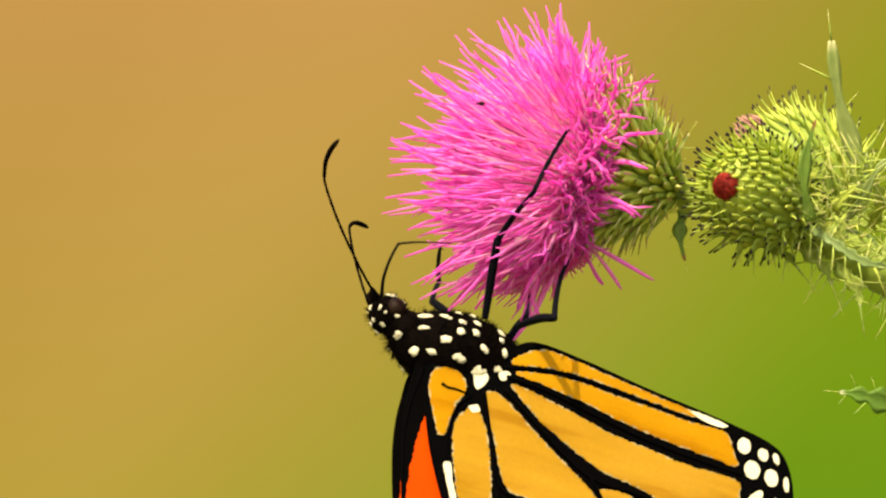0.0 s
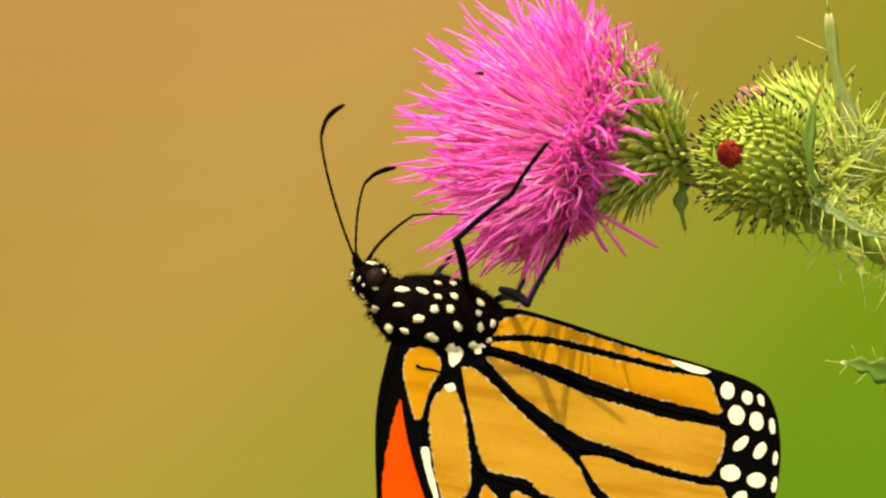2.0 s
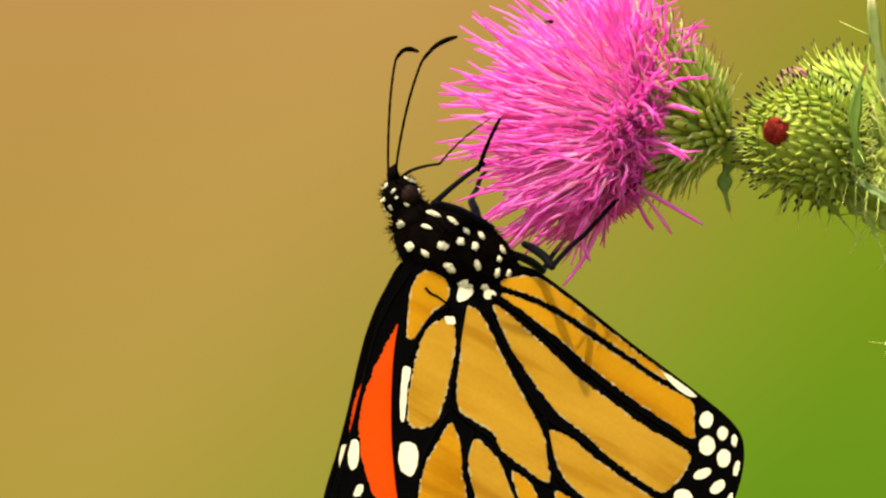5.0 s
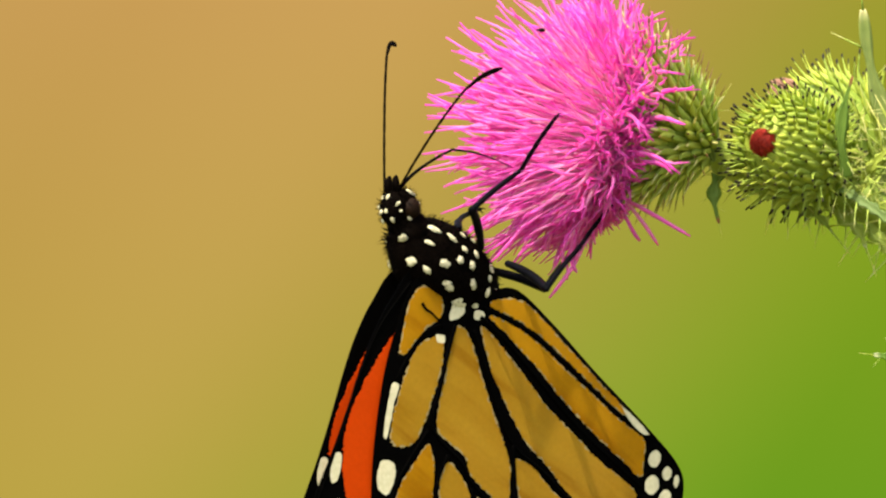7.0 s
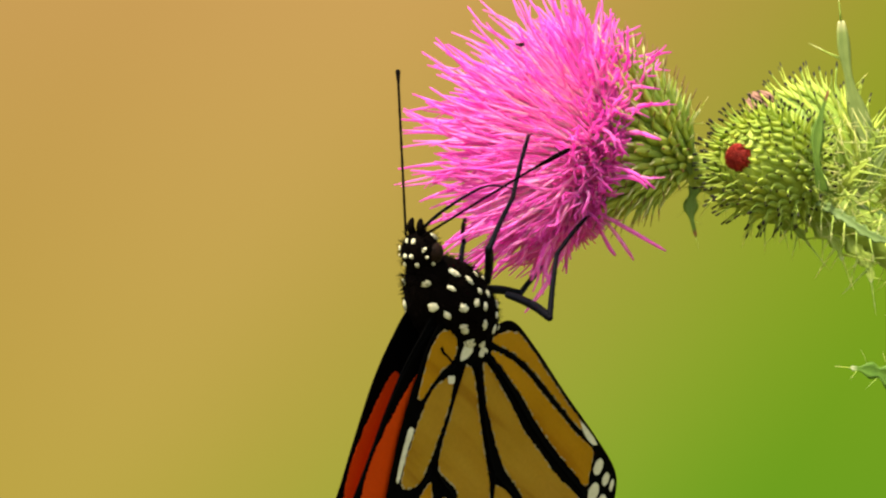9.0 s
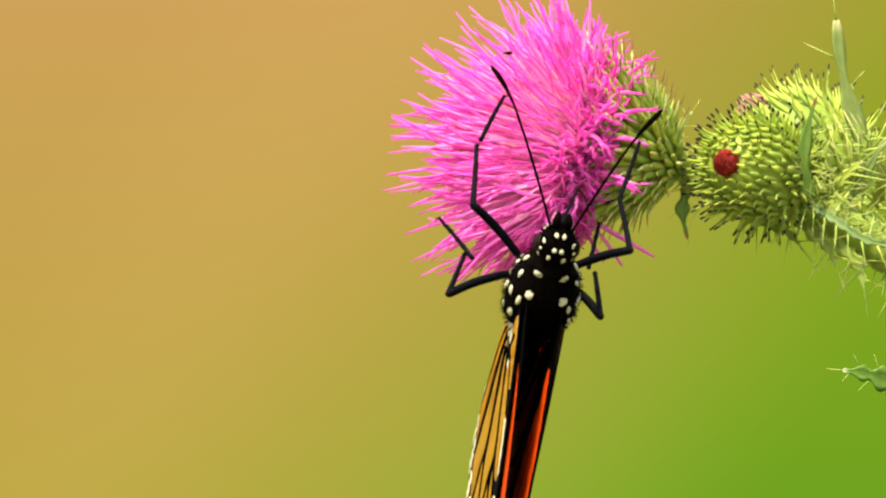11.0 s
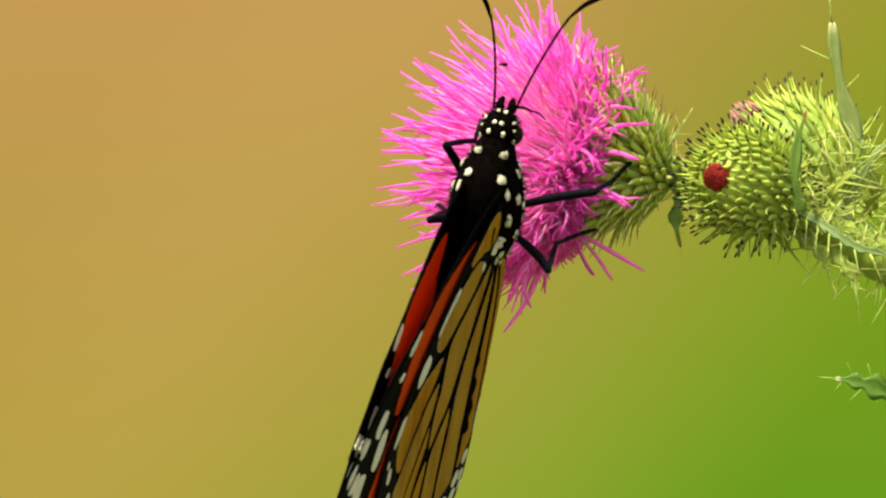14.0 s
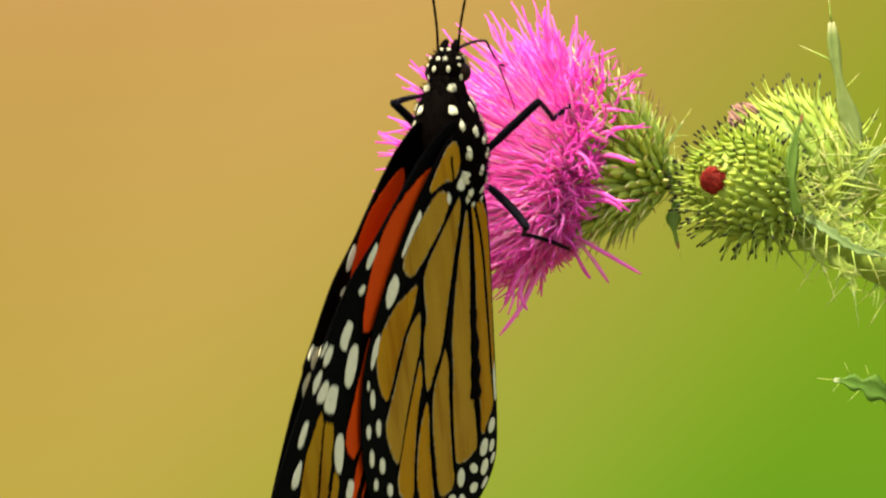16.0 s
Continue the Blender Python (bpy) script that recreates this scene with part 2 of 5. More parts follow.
def bract_mesh(length, width, hook, skin, name, blunt=0.08):
    """A fleshy scale: a thick rounded rib that leaves the head and ends in a stiff spine."""
    bm = bmesh.new()
    lay = along_layer(bm)
    rows = []
    for s, w, lift in ((0.0, 0.8, 0.0), (0.25, 1.0, 0.04), (0.48, 0.85, 0.12), (0.62, 0.46, 0.3), (0.8, 0.28, 0.66), (1.0, blunt, 1.1)):
        x, z, w = length * s, hook * length * lift, max(0.03, width * w)
        row = [bm.verts.new((x, w * math.cos(a), z + 0.8 * w * math.sin(a))) for a in (math.pi * (0.5 + 0.4 * k) for k in range(5))]
        for v in row:
            v[lay] = s
        rows.append(row)
    for a, b in zip(rows, rows[1:]):
        for k in range(5):
            bm.faces.new((a[k], b[k], b[(k + 1) % 5], a[(k + 1) % 5]))
    bm.faces.new(rows[-1])
    bmesh.ops.recalc_face_normals(bm, faces=bm.faces[:])
    return mesh_of(name, bm, skin)


def scaly_head(name, parent, centre, axis, radii, count, bract_len, label, cover=(0.05, 0.97), flare=0.55, skins=None, width=0.62, core=HEAD_GREEN, cut=None, blunt=0.08, taper=0.0):
    """An egg of overlapping spine-tipped scales in spirals round axis; centre and radii in mm."""
    turn = frame_at(axis)
    bm = bmesh.new()
    ellipsoid(bm, (0, 0, 0), (radii[0], radii[1], radii[1]), None, 24, 16, 0.03)

    def narrow(p):
        k = 1.0 - taper * min(1.0, max(0.0, 0.15 - p.x / radii[0]))
        return Vector((p.x, p.y * k, p.z * k))
    for v in bm.verts:
        v.co = narrow(v.co)
        if cut is not None:
            v.co.x = min(v.co.x, cut)
    head = part(name, bm, core, parent, label)
    mm = turn.to_4x4()
    mm.translation = Vector(centre) * MM
    head.matrix_basis = mm
    skins = skins or (BRACT, BRACT)
    meshes = [bract_mesh(bract_len * k, width * w, h * (1.3 if blunt > 0.2 else 1.0), skins[q], "bract", blunt) for k, w, h, q in ((1.0, 1.0, 0.22, 0), (1.08, 0.9, 0.3, 1), (0.92, 1.08, 0.16, 0), (1.12, 0.85, 0.34, 1))]
    rnd = random.Random(len(name) + count)
    golden = math.pi * (3 - math.sqrt(5))
    for i in range(count):
        f = cover[0] + (cover[1] - cover[0]) * (i + 0.5) / count
        c = 1 - 2 * f                        # 1 at the stalk end, -1 at the tip
        th = math.acos(max(-1, min(1, c)))
        ph = i * golden + rnd.uniform(-0.05, 0.05)
        p, ahead, beside = (narrow(Vector((-radii[0] * math.cos(a), radii[1] * math.sin(a) * math.cos(b), radii[1] * math.sin(a) * math.sin(b)))) for a, b in ((th, ph), (th + 0.02, ph), (th, ph + 0.02)))
        tan = (ahead - p).normalized()
        nrm = (beside - p).cross(tan).normalized()
        nrm = nrm if nrm.dot(p) > 0 else -nrm
        lean = flare * rnd.uniform(0.7, 1.3) + (1.7 * max(0.0, f - 0.74) if cut is None else 0.0)
        d = tan * math.cos(lean) + nrm * math.sin(lean)
        t4 = frame_at(d, nrm).to_4x4() @ Matrix.Rotation(rnd.uniform(-0.25, 0.25), 4, "X")
        size = (0.8 + 0.3 * math.sin(math.pi * f)) * (1.0 - 1.2 * max(0.0, f - 0.8))
        t4 = t4 @ Matrix.Scale(size, 4)
        t4.translation = p - nrm * 0.12
        place("bract", meshes[i % 4], head, t4)
    return head


def spine_mesh():
    bm = bmesh.new()
    tube(bm, [(0, 0, 0), (0.9, 0, 0.05), (1.9, 0, 0.02), (3.0, 0, -0.1)], [0.11, 0.075, 0.045, 0.012], 5)
    return mesh_of("spine", bm, SPINE)


def spiny_leaf(name, parent, spine_pts, widths, thorn, label, lobes=6, up=Vector((0, -1, 0.2)), seed=3, skin=None):
    """A thick channelled leaf blade with toothed, spine-tipped margins along a curved midrib."""
    rnd = random.Random(seed)
    pts = spline(spine_pts, 8)
    n = len(pts)
    bm = bmesh.new()
    lay = along_layer(bm)
    rows, tips = [], []
    for i, p in enumerate(pts):
        s = i / (n - 1)
        k = s * (len(widths) - 1)
        a = int(min(k, len(widths) - 2))
        w = widths[a] + (widths[a + 1] - widths[a]) * (k - a)
        w *= 0.82 + 0.30 * math.sin(lobes * 2 * math.pi * s + seed)
        d = pts[min(i + 1, n - 1)] - pts[max(i - 1, 0)]
        f = frame_at(d, up)
        y, z = f.col[1], f.col[2]
        row = [bm.verts.new(p - y * w + z * 0.22 * w), bm.verts.new(p - y * 0.45 * w + z * 0.05 * w), bm.verts.new(p - z * 0.10 * w),
               bm.verts.new(p + y * 0.45 * w + z * 0.05 * w), bm.verts.new(p + y * w + z * 0.22 * w),
               bm.verts.new(p + y * 0.4 * w - z * (0.06 + 0.12 * w)), bm.verts.new(p - z * (0.12 + 0.28 * w)), bm.verts.new(p - y * 0.4 * w - z * (0.06 + 0.12 * w))]
        for v in row:
            v[lay] = s
        rows.append(row)
        tips.append((p, d.normalized(), y, z, w))
    for a, b in zip(rows, rows[1:]):
        for k in range(8):
            bm.faces.new((a[k], b[k], b[(k + 1) % 8], a[(k + 1) % 8]))
    bm.faces.new(rows[0])
    bm.faces.new(list(reversed(rows[-1])))
    leaf = part(name, bm, skin or LEAF, parent, label)
    me = SPINE_MESH[0]
    for j in range(lobes):
        for side in (-1, 1):
            i = int((j + 0.35 + 0.2 * side) / lobes * (n - 1))
            p, d, y, z, w = tips[min(max(i, 0), n - 1)]
            m = frame_at(d * 0.7 + y * side + z * rnd.uniform(-0.2, 0.4), z).to_4x4() @ Matrix.Scale(thorn * rnd.uniform(0.6, 1.2), 4)
            m.translation = p + y * side * w * 0.85
            place("spine", me, leaf, m)
    p, d, y, z, w = tips[-1]
    m = frame_at(d, z).to_4x4() @ Matrix.Scale(thorn, 4)
    m.translation = p
    place("spine", me, leaf, m)
    return leaf


SPINE_MESH = []


CUP = Vector((14.9, 0.8, 9.9))


def build_thistle():
    SPINE_MESH.append(spine_mesh())
    thistle = new("thistle")
    thistle.location = (0, 0, AXIS)
    tagged(thistle, "spiny green thistle with one open magenta flower and two buds", "thistle")

    # --- open flower: scaly green cup and a brush of florets
    axis = Vector((-0.95, -0.12, 0.24)).normalized()
    base = Vector((13.4, -0.3, 8.7))
    cup = scaly_head("flower_head", thistle, CUP, Vector((-0.925, -0.25, 0.29)), (8.0, 6.9), 290, 4.3, "green scaly thistle cup with recurved spines", cover=(0.05, 0.58), flare=0.20, skins=(BRACT_PALE, BRACT_BROWN), width=0.44, cut=1.2, taper=0.33)
    inv = cup.matrix_basis.to_3x3()
    brush = inv.inverted() @ frame_at(axis)
    origin = inv.inverted() @ (base - CUP)
    rnd = random.Random(11)
    shared = [floret_mesh(40 + k, 1.0 * (15.2 + 0.5 * (k % 4)), (-0.10, -0.02, 0.05, 0.12, 0.2, -0.16)[k % 6]) for k in range(18)]
    mass = bmesh.new()
    golden = math.pi * (3 - math.sqrt(5))
    total, made = 3300, 0
    for i in range(total):
        f = (i + 0.5) / total
        th = math.radians(116) * f ** 0.60 + rnd.uniform(-0.10, 0.10)
        ph = i * golden + rnd.uniform(-0.2, 0.2)
        deg = math.degrees(th)
        d = Vector((math.cos(th), math.sin(th) * math.cos(ph), math.sin(th) * math.sin(ph)))
        reach = float(np.interp(deg, (0, 48, 62, 76, 92, 120), (17.2, 17.2, 15.4, 12.0, 8.2, 5.6)))
        reach *= rnd.uniform(0.54, 0.80) if rnd.random() < 0.78 else rnd.uniform(0.80, 1.02)
        foot = origin + brush @ (Vector((0.3 * rnd.random(), 0, 0)) + Vector((0, d.y, d.z)) * 4.6)
        reach = max(reach - 3.6 * math.sin(th), 3.2)
        d = brush @ d
        lean = brush @ Vector((1, 0, 0.01))
        m = frame_at(d, lean if th > 0.3 else Vector((0, 0, 1))).to_4x4() @ Matrix.Rotation(rnd.uniform(-2.2, 2.2), 4, "X")
        facing = (inv @ d).y
        reach *= 1.0 - 0.19 * max(0.0, -facing) + 0.05 * max(0.0, -(inv @ d).x) - 0.04 * max(0.0, (inv @ d).z)
        outer = facing < -0.35 and made < 295
        if outer:
            m = m @ Matrix.Scale(reach / 16.0, 4)
            m.translation = foot
            place("floret", shared[i % 18], cup, m)
            made += 1
        else:
            m.translation = foot
            floret_mesh(i, reach, rnd.uniform(-0.16, 0.2), mass, m)
    # short outer florets that curl out over the rim
    for i in range(330):
        a = rnd.uniform(0, 2 * math.pi)
        out = Vector((0, math.cos(a), math.sin(a)))
        long = i % 3 > 0
        low = max(0.0, -(inv @ brush @ out).z)
        r = rnd.uniform(4.4, 6.6) if long else rnd.uniform(5.4, 7.2)
        d = out + Vector((rnd.uniform(-0.75, 0.35) + 0.5 * low, rnd.uniform(-0.45, 0.45), rnd.uniform(-0.45, 0.45)))
        m = frame_at(brush @ d, brush @ Vector((-1, 0, 0.01))).to_4x4()
        m.translation = origin + brush @ (Vector((rnd.uniform(-0.6, 2.4), 0, 0)) + out * r)
        floret_mesh(3000 + i, (1 - 0.5 * low) * (rnd.uniform(3.0, 6.0) if long else rnd.uniform(1.8, 3.4)), rnd.uniform(-0.2, 0.5), mass, m, 0.72, 1.2)
    for start, mid, end in (((14.2, -3, 2.6), (15.6, -3.4, 0.8), (16.8, -3.2, -1.0)), ((13.6, -3, 2.2), (14.6, -3.2, 0.2), (15.2, -3.4, -0.6)), ((14.0, -3.4, 3.0), (16.0, -4, 1.9), (19.6, -4.4, -0.2)),
                            ((11.0, -3, 1.0), (9.4, -3.6, -2.6), (7.2, -3.8, -5.6)), ((10.0, -4, 1.2), (9.0, -4.4, -1.6), (9.6, -4.6, -3.4))):
        cur = [inv.inverted() @ (p - CUP) for p in spline([start, mid, end], 4)]
        tube(mass, cur, [0.16, 0.17, 0.18, 0.19, 0.2, 0.19, 0.17, 0.14, 0.06], 4, 0.75)
    ob = part("floret_mass", mass, PETAL_MASS, cup, "dense magenta florets with paler tubes")
    tagged(ob, kind="stuff")

    # --- bud with a red tip, facing the open air
    bud_axis = Vector((-0.50, -0.85, 0.13)).normalized()
    bud = scaly_head("bud", thistle, (29.0, 0.6, 7.25), bud_axis, (6.2, 4.35), 250, 2.7, "round green thistle bud with dark spine tips and a red centre", cover=(0.10, 0.962), flare=0.14, width=0.34, blunt=0.34)
    bm = bmesh.new()
    for k in range(360):
        a, r = rnd.uniform(0, 6.28), 1.2 * math.sqrt(rnd.random())
        p = Vector((5.7, r * math.cos(a), r * math.sin(a)))
        h = 1.7 - 0.5 * r * r
        tube(bm, [p, p + Vector((0.6 * h, 0, 0)), p + Vector((h + 0.25 * rnd.random(), -0.3 * r * math.cos(a) + rnd.uniform(-0.1, 0.1), -0.3 * r * math.sin(a) + rnd.uniform(-0.1, 0.1)))], [0.09, 0.09, 0.04], 5)
    part("red_tuft", bm, RED_TUFT, bud, "dark red closed petal tips")

    # --- second bud behind
    side = scaly_head("side_bud", thistle, (33.8, 9.0, 8.7), Vector((-0.74, 0.26, 0.60)), (6.2, 4.9), 170, 3.2, "pale green thistle bud with long spiny scales", cover=(0.10, 0.90), flare=0.26, width=0.34, blunt=0.30)
    bm = bmesh.new()
    for k in range(120):
        a, r = rnd.uniform(0, 6.28), 1.5 * math.sqrt(rnd.random())
        p = Vector((5.6, r * math.cos(a), r * math.sin(a)))
        h = 2.6 - 0.4 * r * r
        tube(bm, [p, p + Vector((0.7 * h, 0, 0)), p + Vector((h + 0.4 * rnd.random(), -0.2 * r * math.cos(a), -0.2 * r * math.sin(a)))], [0.14, 0.13, 0.05], 5)
    part("brown_tuft", bm, BROWN_TUFT, side, "withered pinkish-brown petal tips")

    # --- stalks
    bm = bmesh.new()
    stalk = spline([(20.8, 2.2, 8.0), (22.6, 2.9, 7.1), (24.6, 3.8, 5.8), (27.0, 5.6, 4.8)], 6)
    tube(bm, stalk, [1.5 + 0.2 * math.sin(i) for i in range(len(stalk))], 10)
    neck = part("flower_stalk", bm, STEM, thistle, "short ridged green stalk")
    for i in range(64):
        k = rnd.uniform(2, len(stalk) - 2)
        a = int(k)
        d = (stalk[a] - stalk[a + 1]).normalized()
        f = frame_at(d, Vector((0, -1, 0)))
        ang = rnd.uniform(0, 2 * math.pi)
        out = f.col[1] * math.cos(ang) + f.col[2] * math.sin(ang)
        m = frame_at(out + d * rnd.uniform(-0.3, 0.9), d).to_4x4() @ Matrix.Scale(rnd.uniform(0.35, 0.75), 4)
        m.translation = stalk[a].lerp(stalk[a + 1], k - a) + out * 1.35
        place("spine", SPINE_MESH[0], neck, m)
    bm = bmesh.new()
    main = spline([(27.5, 5.6, 4.6), (31.5, 6.0, 4.4), (36, 6.0, 3.0), (41, 6, -0.3), (47, 6, -5), (53, 6, -14), (57, 6, -40), (58, 6, -140), (58, 6, -500), (58, 6, -1203)], 8)
    rad = [1.5 + 0.2 * math.sin(1.7 * i) + min(0.02 * i, 1.2) for i in range(len(main))]
    tube(bm, main, rad, 14)
    stem = part("stem", bm, STEM, thistle, "ridged grey-green thistle stem with spiny wings")
    rnd = random.Random(5)
    for i in range(150):
        k = rnd.uniform(0, 30)
        a = int(k)
        p = main[a].lerp(main[a + 1], k - a)
        d = (main[a + 1] - main[a]).normalized()
        f = frame_at(d, Vector((0, -1, 0)))
        ang = rnd.uniform(0, 2 * math.pi)
        out = f.col[1] * math.cos(ang) + f.col[2] * math.sin(ang)
        m = frame_at(out + d * rnd.uniform(-0.5, 0.7), d).to_4x4() @ Matrix.Scale(rnd.uniform(0.5, 1.15), 4)
        m.translation = p + out * rad[a] * 0.9
        place("spine", SPINE_MESH[0], stem, m)

    for i in range(100):
        p = Vector((rnd.uniform(32.0, 41.5), rnd.uniform(-4.0, 2.0), 0))
        p.z = 5.6 - 0.55 * (p.x - 32.0) + rnd.uniform(-1.8, 3.2)
        d = Vector((rnd.uniform(-0.6, 1.0), rnd.uniform(-1.0, 0.1), rnd.uniform(-0.7, 1.0)))
        m = frame_at(d).to_4x4() @ Matrix.Scale(rnd.uniform(0.45, 1.0), 4)
        m.translation = p
        place("spine", SPINE_MESH[0], stem, m)

    # --- pale tangled spines where the buds' short stalks meet
    for i in range(60):
        p = Vector((rnd.uniform(33.5, 41.0), rnd.uniform(-2.5, 3.0), rnd.uniform(4.5, 11.0)))
        d = Vector((rnd.uniform(-0.9, 0.7), rnd.uniform(-0.8, 0.1), rnd.uniform(-0.2, 1.0)))
        m = frame_at(d).to_4x4() @ Matrix.Scale(rnd.uniform(0.6, 1.15), 4)
        m.translation = p
        place("spine", SPINE_MESH[0], stem, m)

    # --- spiny wings down the stem
    for k, (a, out, w) in enumerate(((6, -1, 1.0), (10, 1, 1.2), (14, -1, 1.3), (17, 1, 1.2), (20, -1, 1.5), (24, 1, 1.5), (28, -1, 1.6))):
        p, d = main[a], (main[a + 2] - main[a - 2]).normalized()
        f = frame_at(d, Vector((0, -1, 0)))
        o = f.col[1] * out * 0.9 + f.col[2] * 0.5
        spiny_leaf("stem_wing", thistle, [p - d * 2.6 + o * 1.0, p - d * 0.8 + o * 2.2, p + d * 1.2 + o * 3.0, p + d * 2.4 + o * 4.4], [0.45 * w, 0.6 * w, 0.45 * w, 0.08], 1.0, "crinkled spiny wing of the stem", 4, seed=20 + k, skin=STEM)

    # --- leaflets at the joint between flower and bud
    spiny_leaf("stalk_leaf", thistle, [(22.4, 2.0, 5.4), (22.0, 0.9, 4.2), (22.0, 0.6, 2.9), (22.4, 0.5, 1.1)], [0.6, 0.75, 0.45, 0.06], 0.4, "small dark pointed leaf under the stalk", 2, seed=8, skin=LEAF_DARK)
    spiny_leaf("stalk_leaf", thistle, [(20.9, 1.6, 8.6), (21.2, 0.8, 10.0), (21.9, 0.6, 11.0), (22.8, 0.5, 12.4)], [0.35, 0.32, 0.2, 0.05], 0.45, "thin pale spine-edged leaf on the stalk", 3, seed=9)
    spiny_leaf("stalk_leaf", thistle, [(22.0, 0.8, 6.6), (21.6, -0.4, 7.6), (21.1, -0.8, 8.8), (21.4, -0.8, 10.4)], [0.3, 0.3, 0.18, 0.05], 0.5, "thin pale spine-edged leaf on the stalk", 3, seed=10)

    # --- leaves
    spire = spiny_leaf("upright_leaf", thistle, [(37.9, 4.0, 6.6), (37.6, 3.8, 10.0), (36.5, 3.5, 13.5), (35.8, 3.2, 17.0), (35.4, 3.0, 20.3)], [0.72, 0.84, 0.76, 0.66, 0.3], 0.95, "narrow upright grey-green leaf with pale thorns", 2)
    blade = spiny_leaf("dagger_leaf", thistle, [(33.4, -4.0, 5.0), (32.8, -4.6, 8.0), (33.0, -4.8, 11.0), (33.8, -4.8, 13.9)], [0.45, 0.62, 0.5, 0.07], 0.35, "small dagger-shaped green leaf with reddish tip", 2, seed=1, skin=LEAF_DARK)
    spiny_leaf("low_leaf", thistle, [(53, 5, -15), (45, 2.5, -13.6), (40.4, 0, -11.6), (38.0, -0.8, -10.8), (36.0, -1.2, -10.5)], [2.4, 1.9, 1.3, 0.8, 0.1], 0.5, "toothed green leaf ending in a pale spine", 5, seed=2, skin=LEAF_LOW)
    spiny_leaf("curled_leaf", thistle, [(36.5, -2.0, 4.5), (38.0, -3.4, 7.0), (39.6, -3.8, 9.6), (42.5, -3.0, 11.2)], [0.35, 0.4, 0.3, 0.1], 0.7, "pale curled leaf edged with thorns", 4, seed=4)
    spiny_leaf("stem_leaf", thistle, [(33.0, -1.5, 4.2), (35.2, -3.6, 2.8), (38, -4.4, 1.0), (41.5, -4.0, 0.4)], [0.4, 0.55, 0.5, 0.12], 0.9, "pale crinkled stem leaf with long thorns", 8, seed=6)
    for pts, n in (([(37.6, 1.0, 5.2), (37.0, -1.6, 7.2), (37.6, -2.4, 9.0), (38.4, -2.6, 10.6)], 12), ([(39.0, 2.0, 4.0), (39.6, -1.0, 6.2), (39.0, -2.0, 8.2), (38.2, -2.4, 9.6)], 14), ([(35.6, 0.0, 4.6), (35.4, -3.0, 5.6), (36.4, -3.8, 7.0), (37.6, -4.0, 8.0)], 16)):
        spiny_leaf("bract_leaf", thistle, pts, [0.55, 0.6, 0.45, 0.1], 1.1, "pale yellow-green leaflet edged with long thorns", 6, seed=n, skin=STEM)
    return thistle, cup, bud, blade, spire


# ---------------------------------------------------------------- butterfly
def plate(bm, outline, y0, y1, mat_out=0, mat_in=0, jag=0.0, seed=0, per=6, bend=None):
    """A thin flat plate in the wing's plane: outline of (u, v), from y0 inside to y1 outside, cut by a grid so that it can bow."""
    rnd = random.Random(seed)
    pts = [Vector((p[0], 0, p[1])) for p in outline]
    cur = spline(pts, per, True)
    if jag:
        fine = []
        for a, b in zip(cur, cur[1:] + cur[:1]):
            n = max(1, int((b - a).length / 0.16))
            fine += [a.lerp(b, k / n) for k in range(n)]
        cur = [p + Vector((rnd.uniform(-jag, jag), 0, rnd.uniform(-jag, jag))) for p in fine]
    tmp = bmesh.new()
    face = tmp.faces.new([tmp.verts.new(p) for p in cur])
    us, vs = [p.x for p in cur], [p.z for p in cur]
    for axis, lo, hi in ((0, min(us), max(us)), (2, min(vs), max(vs))):
        k = math.ceil(lo / 2.0) * 2.0
        while k < hi:
            co, no = Vector((0, 0, 0)), Vector((0, 0, 0))
            co[axis], no[axis] = k, 1
            bmesh.ops.bisect_plane(tmp, geom=tmp.verts[:] + tmp.edges[:] + tmp.faces[:], plane_co=co, plane_no=no)
            k += 2.0
    if sum(f.normal.y * f.calc_area() for f in tmp.faces) * (y1 - y0) < 0:
        bmesh.ops.reverse_faces(tmp, faces=tmp.faces[:])
    idx = {v: i for i, v in enumerate(tmp.verts)}
    rim = [(e.verts[0], e.verts[1]) for e in tmp.edges if len(e.link_faces) == 1]
    top = [bm.verts.new((v.co.x, y1 + (bend(v.co.x, v.co.z) if bend else 0), v.co.z)) for v in tmp.verts]
    low = [bm.verts.new((v.co.x, y0 + (bend(v.co.x, v.co.z) if bend else 0), v.co.z)) for v in tmp.verts]
    for f in tmp.faces:
        ids = [idx[v] for v in f.verts]
        a = bm.faces.new([top[i] for i in ids]); a.material_index = mat_out
        b = bm.faces.new([low[i] for i in reversed(ids)]); b.material_index = mat_in
    for a, b in rim:
        i, j = idx[a], idx[b]
        bm.faces.new((top[i], top[j], low[j], low[i])).material_index = mat_out
    tmp.free()


def bow(side):
    """The gentle camber of a wing: fuller in the middle, folding back towards the margin beside the body."""
    def f(u, v):
        return side * (0.5 * math.sin(math.radians(max(0.0, min(180.0, (u + 30) * 5.4)))) * 0.5 - 0.009 * max(0.0, 2.0 - v) ** 2)
    return f


